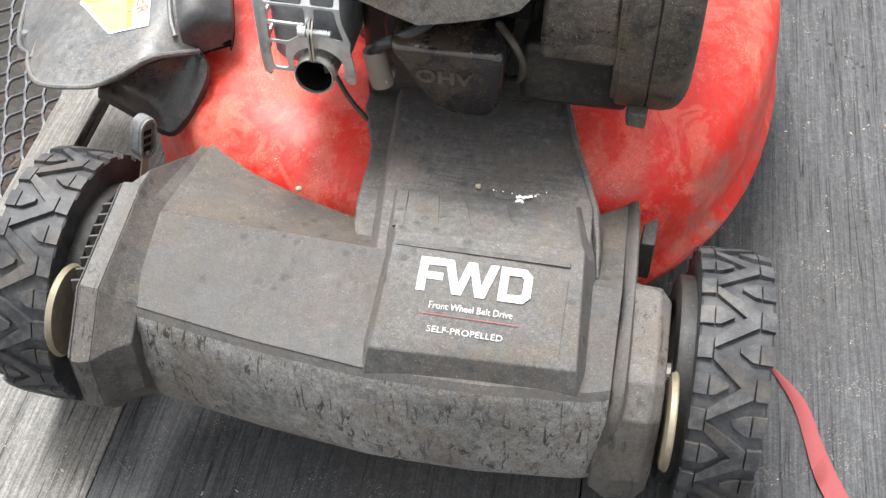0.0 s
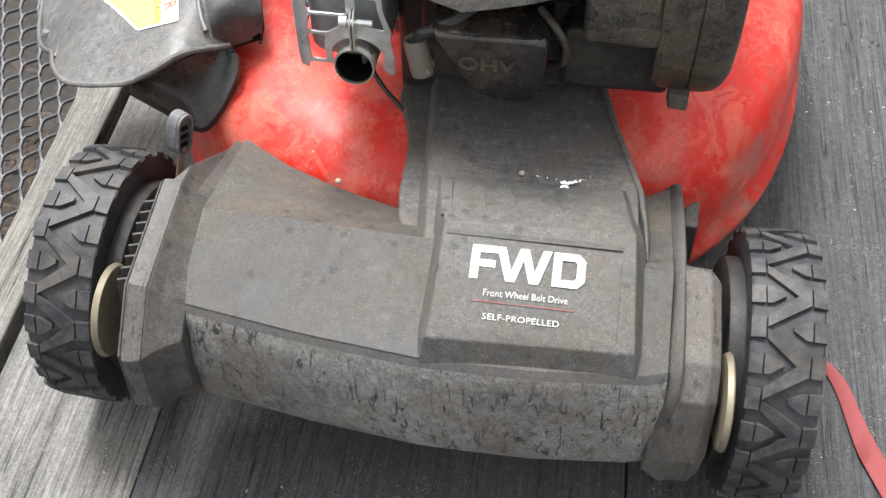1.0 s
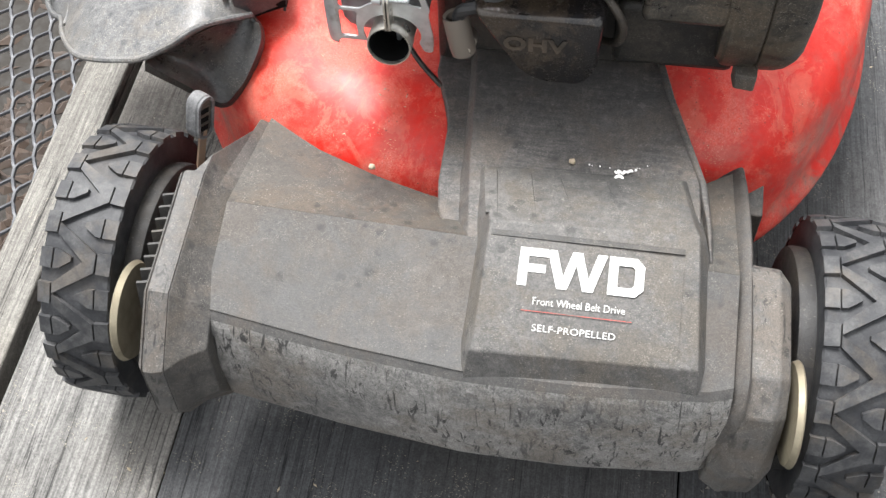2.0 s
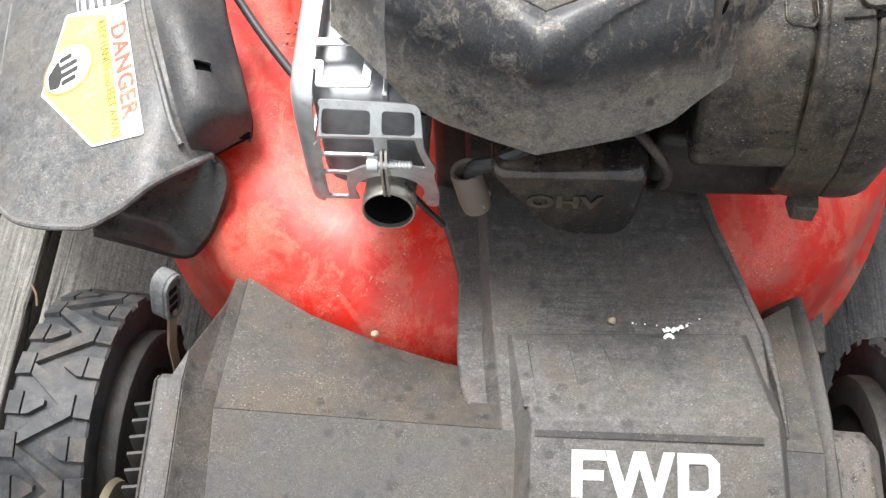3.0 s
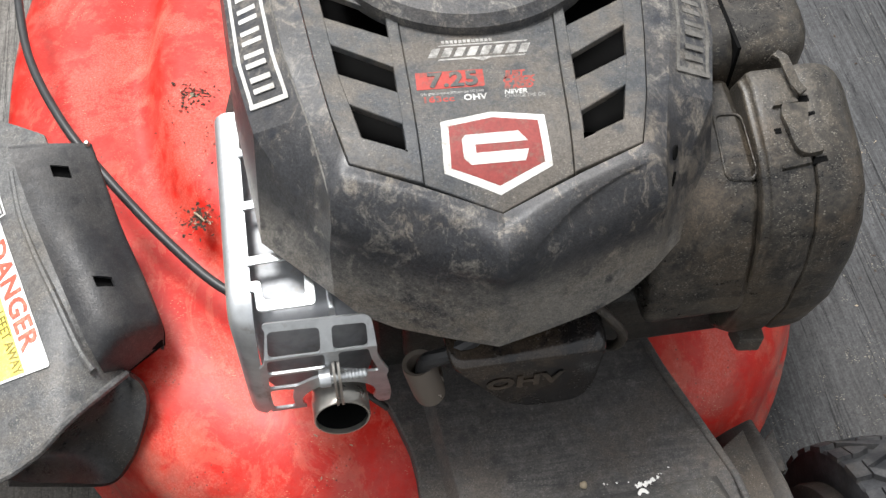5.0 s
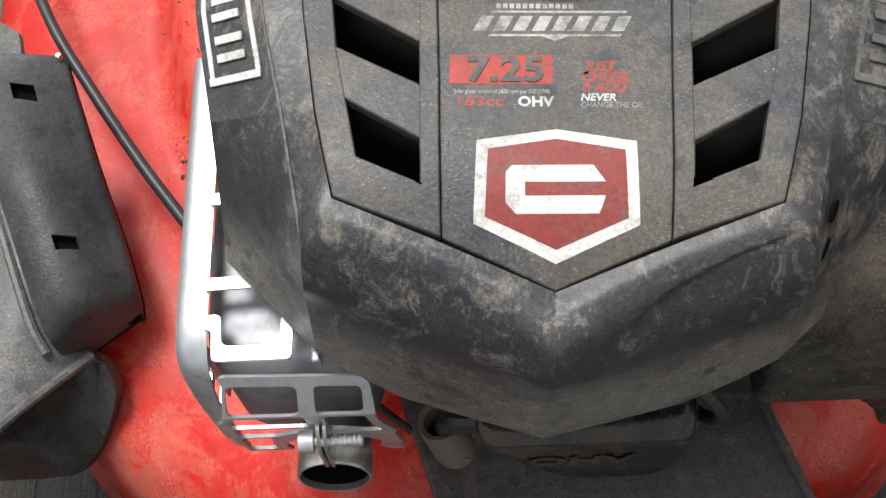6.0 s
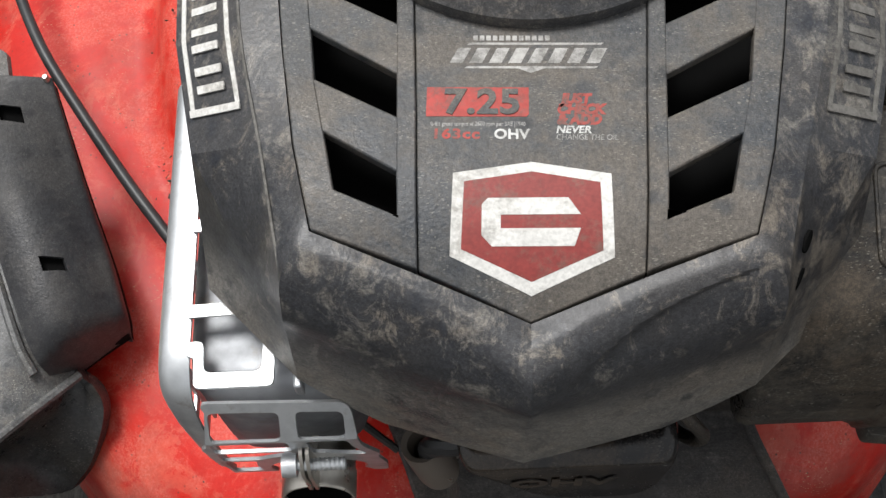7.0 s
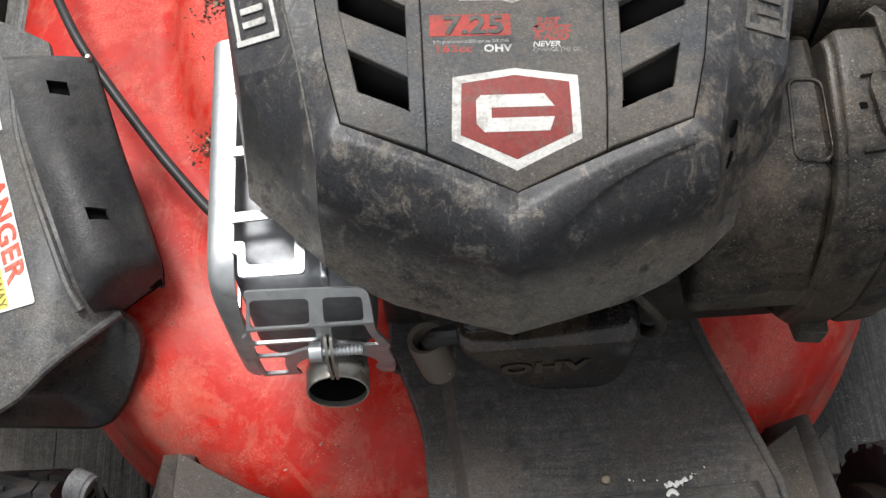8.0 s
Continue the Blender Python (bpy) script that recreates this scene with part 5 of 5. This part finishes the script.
rows = [hinge_row((-0.1400, 0.1365, 0.194), (-0.1125, 0.1590, 0.195), 0.002), hinge_row((-0.1408, 0.1375, 0.204), (-0.1110, 0.1603, 0.2030), 0.008), hinge_row((-0.1430, 0.1410, 0.2090), (-0.1103, 0.1635, 0.2075), 0.0165), hinge_row((-0.1480, 0.1530, 0.2135), (-0.1120, 0.1705, 0.2100), 0.0200),
        hinge_row((-0.1600, 0.1870, 0.2220), (-0.1172, 0.1880, 0.2150), 0.0205), hinge_row((-0.1710, 0.2210, 0.2390), (-0.1282, 0.2200, 0.2270), 0.0130), hinge_row((-0.1795, 0.2520, 0.2560), (-0.1365, 0.2520, 0.2490), 0.0040), hinge_row((-0.1815, 0.2585, 0.2575), (-0.1382, 0.2590, 0.2530), 0.0030)]
lines = [smooth_path([row[i] for row in rows], 24) for i in range(len(rows[0]))]
grid = [[lines[i][k] for i in range(len(lines))] for k in range(len(lines[0]))]
grid = [smooth_path(row, 9) for row in grid]
bm = skin(grid)
bm.faces.ensure_lookup_table()
wide, long = len(grid[0]) - 1, len(grid) - 1
gone = set()
for x, y in ((-0.1543, 0.2416), (-0.1346, 0.1782)):
    k0, i0 = min(((k, i) for k in range(long) for i in range(wide)), key=lambda c: (grid[c[0]][c[1]].x - x) ** 2 + (grid[c[0]][c[1]].y - y) ** 2)
    ks = [k for k in range(long) if (grid[k][i0] - grid[k0][i0]).length < 0.0037]
    across_slot = [i for i in range(wide) if (grid[k0][i] - grid[k0][i0]).length < 0.0050]
    gone |= {bm.faces[k * wide + i] for k in ks for i in across_slot}
bmesh.ops.delete(bm, geom=list(gone), context="FACES")
hinge = part("hinge_cover", bm, HINGE, flap, "smooth black plastic hinge cover with two slots", solid=0.002, sharp=40)
part("hinge_pin", lathe([(0.0, 0.0012), (0.0011, 0.001), (0.0015, 0.0), (0.0015, -0.006), (0.0, -0.006)], (-0.1400, 0.2582, 0.2555), "z", 12), PIPE, flap, "small steel pin at the end of the hinge")
# added sheet in black, so the slots show shade rather than the deck
part("hinge_lining", skin([[p - Vector((0, 0, 0.0045)) for p in row[2:-9:2]] for row in grid[4:-4:2]]), SOOT_SHADE, flap, "black sheet under the hinge cover, painting the slots' shade")
part("hinge_tab", box(-0.006, 0.006, -0.003, 0.003, -0.002, 0.003, to=frame_of((-0.165, 0.229, 0.240), (0.6, 0.5, 0.1), (-0.5, 0.6, 0.1))), HINGE, flap, bevel=0.0008)


# warning label on the flap
def flap_frame(x, y, lift=0.0011):
    dx, dy = 0.38, 0.09
    n = Vector((-dx, -dy, 1)).normalized()
    r = Vector((0.28, -0.96, 0))
    r = (r - n * r.dot(n)).normalized()
    u = n.cross(r)
    m = Matrix((r, u, n)).transposed().to_4x4()
    m.translation = Vector((x, y, flap_z(x, y) + lift))
    return m


lab = flap_frame(-0.1971, 0.2393, 0.0045)
label_poly = [(0, 0), (0.1047, 0.0030), (0.0972, -0.032), (0.0379, -0.0659), (-0.016, -0.043)]
label = part("warning_label", prism(rounded(label_poly, 0.002)[::-1], 0, 0.0003, lab), LABEL_WHITE, flap, "white and yellow danger label")
part("label_field", prism([(0.0015, -0.0135), (0.1000, -0.0115), (0.0960, -0.0312), (0.0376, -0.0640), (-0.0135, -0.0420)][::-1], 0.0003, 0.0005, lab), YELLOW, flap, "yellow label field")
written("lettering", "DANGER", 0.0150, lab @ Matrix.Translation((0.0131, -0.0112, 0.0006)) @ Matrix.Rotation(radians(1.6), 4, "Z"), LABEL_RED, flap, 1.08, 0.0004, 0, 1.18)
written("lettering", "KEEP HA" + "NDS and FEET AWAY", 0.0078, lab @ Matrix.Translation((0.0046, -0.0200, 0.0008)) @ Matrix.Rotation(radians(1.6), 4, "Z"), OLIVE_INK, flap, 1.0, 0.0, 0, 0.92)
disc = lab @ Matrix.Translation((0.030, -0.0440, 0.0))
for name, r, z, mat in (("label_ring", 0.0190, 0.0009, LABEL_ORANGE), ("label_disc", 0.0174, 0.0012, LABEL_WHITE)):
    part(name, prism([(r * math.cos(a), r * math.sin(a)) for a in [math.tau * k / 40 for k in range(40)]], 0.0002, z, disc), mat, flap)
part("label_mark", prism(rounded([(-0.002, -0.015), (0.010, -0.014), (0.012, -0.007), (0.004, -0.004), (-0.010, -0.006)], 0.002), 0.001, 0.0015, disc), INK, flap)
for x, y in ((-0.0105, 0.004), (-0.004, 0.0075), (0.002, 0.0075), (0.0078, 0.0055)):
    part("label_mark", prism(rounded([(x, -0.005), (x + 0.0038, -0.005), (x + 0.0030, y), (x - 0.0006, y)], 0.001), 0.001, 0.0015, disc), INK, flap)
small = lab @ Matrix.Translation((-0.0372, 0.0045, -0.0002)) @ Matrix.Diagonal((1.13, 1.08, 1, 1))
part("small_label", ringed([(0, 0), (0.0318, 0), (0.0318, -0.036), (0, -0.036)], [(0.0008, -0.0008), (0.031, -0.0008), (0.031, -0.0352), (0.0008, -0.0352)], 0, 0.0003, small), LABEL_WHITE, flap, "small framed notice in white print")
rnd = random.Random(5)
for k in range(6):
    x = 0.0025
    while x < 0.027:
        w = rnd.uniform(0.003, 0.007)
        part("print_bar", box(x, min(x + w, 0.0295), -0.0048 - 0.0056 * k, -0.0020 - 0.0056 * k, 0, 0.0003, to=small), LABEL_WHITE, flap)
        x += w + 0.001


def drape(ob):
    """Bends a flat print down onto the domed flap."""
    me = ob.data
    me.transform(ob.matrix_local)
    ob.matrix_local = Matrix.Identity(4)
    bm = bmesh.new()
    bm.from_mesh(me)
    for k in range(14):
        at = lab @ Vector((-0.03 + 0.01 * k, 0, 0))
        bmesh.ops.bisect_plane(bm, geom=bm.verts[:] + bm.edges[:] + bm.faces[:], dist=1e-6, plane_co=at, plane_no=lab.col[0].to_3d())
    for k in range(7):
        at = lab @ Vector((0, -0.01 * k, 0))
        bmesh.ops.bisect_plane(bm, geom=bm.verts[:] + bm.edges[:] + bm.faces[:], dist=1e-6, plane_co=at, plane_no=lab.col[1].to_3d())
    flat = lab.inverted()
    for v in bm.verts:
        x, y, z = v.co
        dome = 0.004 * math.sin(math.pi * min(1.0, max(0.0, (x + 0.315) / 0.184)))
        v.co.z = flap_z(x, y) + dome - 0.004 + 0.0005 + (flat @ v.co).z
    bm.to_mesh(me)
    bm.free()


for ob in list(flap.children):
    if ob.name.split(".")[0] in ("warning_label", "label_field", "label_ring", "label_disc", "label_mark", "small_label", "print_bar", "lettering"):
        drape(ob)

# ---- cable, lever, loose things ----
part("control_cable", tube([(-0.21, 0.52, 0.20), (-0.197, 0.4305, 0.214), (-0.186, 0.366, 0.216), (-0.164, 0.3085, 0.218), (-0.139, 0.266, 0.214), (-0.104, 0.214, 0.212), (-0.072, 0.1755, 0.213), (-0.03, 0.15, 0.21)], 0.0028, 12), CABLE, mower, "black sheathed control cable")
part("control_rod", tube([(-0.03, 0.135, 0.215), (-0.012, 0.118, 0.197), (0.006, 0.105, 0.186)], 0.0018, 8), BLACK, mower)
lever = part("height_lever", strip([(-0.150, 0.030, 0.12), (-0.146, 0.036, 0.165), (-0.1415, 0.0455, 0.190)], 0.0045, 0.003, (0.6, -0.8, 0)), RUST, mower, "rusty steel height adjusting lever")
tilt = frame_of((-0.1405, 0.0425, 0.184), (0.40, 0.85, -0.30), (0.22, 0.45, 0.86))


def capsule(w, h0, h1):
    return [(w * math.cos(a), h0 + w + w * math.sin(a)) for a in [math.pi + math.pi * k / 8 for k in range(9)]] + [(w * math.cos(a), h1 - w + w * math.sin(a)) for a in [math.pi * k / 8 for k in range(9)]]


grip = part("lever_grip", prism(capsule(0.0078, 0.0, 0.0325), -0.0095, 0.0, tilt), GRIP, lever, "grey plastic lever grip, hollow on one side", bevel=0.0012)
part("grip_rim", ringed(capsule(0.0074, 0.0004, 0.0321), capsule(0.0054, 0.0024, 0.0301), -0.0002, 0.0016, tilt), GRIP, lever)
part("grip_hollow", prism(capsule(0.0055, 0.0023, 0.0302), -0.0004, 0.0003, tilt), HOSE, lever, "brown dirty hollow of the grip")
# the grip's holes as black blocks, painted with the shade they would hold
for y in (0.0085, 0.0150, 0.0215):
    part("grip_hole", box(-0.0042, 0.0030, y - 0.0019, y + 0.0019, 0.0, 0.0006, to=tilt), SOOT_SHADE, lever)

strap = thing("strap", "faded red woven tie-down strap on the boards", "strap")
left = [(0.3285, 0.0755, 0.002), (0.3297, 0.0723, 0.002), (0.3503, 0.0332, 0.003), (0.3626, -0.0194, 0.004), (0.3712, -0.0423, 0.004), (0.40, -0.105, 0.003), (0.45, -0.2, 0.002)]
far = [(0.3305, 0.0745, 0.004), (0.3355, 0.0678, 0.007), (0.3656, 0.0437, 0.012), (0.3785, 0.0110, 0.009), (0.396, -0.0348, 0.005), (0.424, -0.096, 0.003), (0.474, -0.192, 0.002)]
right = [tuple(lerp(a, b, 0.3 + 0.09 * k) for a, b in zip(p, q)) for k, (p, q) in enumerate(zip(left, far))]
rows = [[a.lerp(b, k / 6) + Vector((0, 0, 0.001 * math.sin(math.pi * k / 6))) for k in range(7)] for a, b in zip(smooth_path(left, 32), smooth_path(right, 32))]
rows = [[p + Vector((0, 0, 0.0005 * (k % 2))) for p in row] for k, row in enumerate(rows)]
part("webbing", skin(rows), WEBBING, strap, solid=0.0015, sharp=60)


def stone(name, at, size, mat, label, seed):
    bm = bmesh.new()
    bmesh.ops.create_icosphere(bm, subdivisions=2, radius=size)
    r = random.Random(seed)
    for v in bm.verts:
        v.co *= r.uniform(0.75, 1.15)
        v.co.z *= 0.7
        v.co += Vector(at)
    return tagged(as_object(name, bm, mat, sharp=60), label, "debris")


tagged(as_object("dry_stalk", tube([(-0.3195, 0.168, -0.006), (-0.3125, 0.157, 0.002), (-0.307, 0.149, 0.004), (-0.3045, 0.140, 0.0025)], 0.0009, 6, 4), TWIG), "dry brown plant stalk in the gap between boards", "debris")
tagged(as_object("dry_stalk", tube([(-0.0905, 0.2408, 0.2022), (-0.0875, 0.2372, 0.2030), (-0.0848, 0.2338, 0.2022)], 0.0006, 6, 4), STRAW), "short straw coloured grass stalk on the red deck", "debris")
stone("pebble", (-0.030, 0.041, 0.1740), 0.0024, STRAW, "pale pebble resting on the cover edge", 1)
stone("pebble", (0.098, 0.039, 0.2025), 0.0022, STRAW, "tiny pale crumb on the belt cover", 2)
bm = bmesh.new()
rnd = random.Random(3)
DROP = Vector((0.1272, 0.0290, 0.2022))
lathe([(0.0, 0.0002), (0.0008, 0.0003), (0.0018, 0.0009), (0.0030, 0.0007), (0.0034, 0.0001), (0.0030, -0.0004), (0.0, -0.0004)], DROP, "z", 14, bm)
# the splash thrown back from it in an arc
ARC = [(-0.0062, 0.0075), (-0.0030, 0.0058), (0.0, 0.0050), (0.0040, 0.0056), (0.0082, 0.0078), (0.0125, 0.0105)]
for k in range(34):
    x = rnd.uniform(-0.0062, 0.0122)
    y = through_knots(ARC, x) + rnd.gauss(0, 0.0006)
    r = rnd.uniform(0.0003, 0.0011) * (1.25 - abs(x) / 0.014)
    lathe([(0.0, 0.0005), (0.6 * r, 0.0004), (r, 0.0), (0.0, -0.0004)], DROP + Vector((x, y, 0)), "z", 7, bm)
for x, y, r in ((-0.012, 0.0085, 0.0005), (-0.0185, 0.0092, 0.0006), (-0.0168, 0.0088, 0.0003), (0.0085, -0.0050, 0.0006), (0.0165, 0.0128, 0.0004)):
    lathe([(0.0, 0.0004), (r, 0.0), (0.0, -0.0003)], DROP + Vector((x, y, 0)), "z", 7, bm)
for v in bm.verts:
    v.co.y += 0.0004 * math.sin(900 * v.co.x)
tagged(as_object("bird_dropping", bm, CHALK, sharp=60), "white dried splash on the belt cover", "stain")

# comb of small ribs beside the left end cap
for k in range(8):
    part("comb_rib", prism([(-0.1530, 0.160), (-0.136, 0.160), (-0.136, 0.2005 - 0.0011 * k), (-0.1485, 0.1965 - 0.0011 * k)], 0.014 + 0.0085 * k, 0.0155 + 0.0085 * k, Matrix(((1, 0, 0, 0), (0, 0, -1, 0), (0, 1, 0, 0), (0, 0, 0, 1)))), COVER, mower)


def litter(name, label, spots, seed, mat, sizes):
    """Loose crumbs scattered round some spots, as one heap."""
    r = random.Random(seed)
    bm = bmesh.new()
    for x, y, z, spread, count in spots:
        for k in range(count):
            a, d = r.uniform(0, 6.283), spread * abs(r.gauss(0, 0.55))
            c = Vector((x + d * math.cos(a), y + d * math.sin(a), z))
            u = Vector((r.uniform(-1, 1), r.uniform(-1, 1), r.uniform(-0.2, 0.2))).normalized() * r.uniform(*sizes)
            v = Vector((-u.y, u.x, 0)) * r.uniform(0.2, 0.6)
            w = Vector((0, 0, 1)) * v.length * r.uniform(0.5, 1.0)
            vs = [bm.verts.new(c + q) for q in (u, v, -u, -v, w)]
            for i in range(4):
                bm.faces.new((vs[i], vs[(i + 1) % 4], vs[4]))
    return tagged(as_object(name, bm, mat, sharp=10), label, "debris", kind="stuff")


litter("leaf_litter", "dark crumbs of leaf and soil caught on the red deck", [(-0.088, 0.237, 0.2008, 0.014, 190), (-0.088, 0.335, 0.2008, 0.014, 120), (-0.08, 0.30, 0.2008, 0.03, 20)], 11, LEAF_CRUMB, (0.0005, 0.0019))
litter("grass_clippings", "dry straw coloured clippings on the red deck", [(-0.084, 0.234, 0.2010, 0.014, 14), (-0.088, 0.335, 0.2010, 0.014, 8), (-0.02, 0.10, 0.1800, 0.04, 10)], 12, STRAW, (0.0006, 0.0020))
litter("bark_crumbs", "dark crumbs of bark scattered on the boards", [(0.42, 0.45, 0.0004, 0.09, 22), (0.41, 0.25, 0.0004, 0.10, 14), (0.36, 0.09, 0.0004, 0.06, 6), (-0.1, -0.14, 0.0004, 0.12, 10)], 13, DUNG, (0.0012, 0.0035))
litter("straw_bits", "pale straw bits scattered on the boards", [(0.42, 0.35, 0.0004, 0.12, 24), (0.0, -0.16, 0.0004, 0.15, 30), (-0.2, -0.1, 0.0004, 0.06, 8)], 14, STRAW, (0.0006, 0.0024))
litter("fallen_leaves", "brown fallen leaves on the earth under the mesh", [(-0.5 - 0.1 * k, 0.2 + 0.15 * k, -0.4495, 0.35, 260) for k in range(3)], 15, plain("brown_leaf", (0.05, 0.034, 0.025), 0.85, wear=0.6, scale=30), (0.01, 0.03))
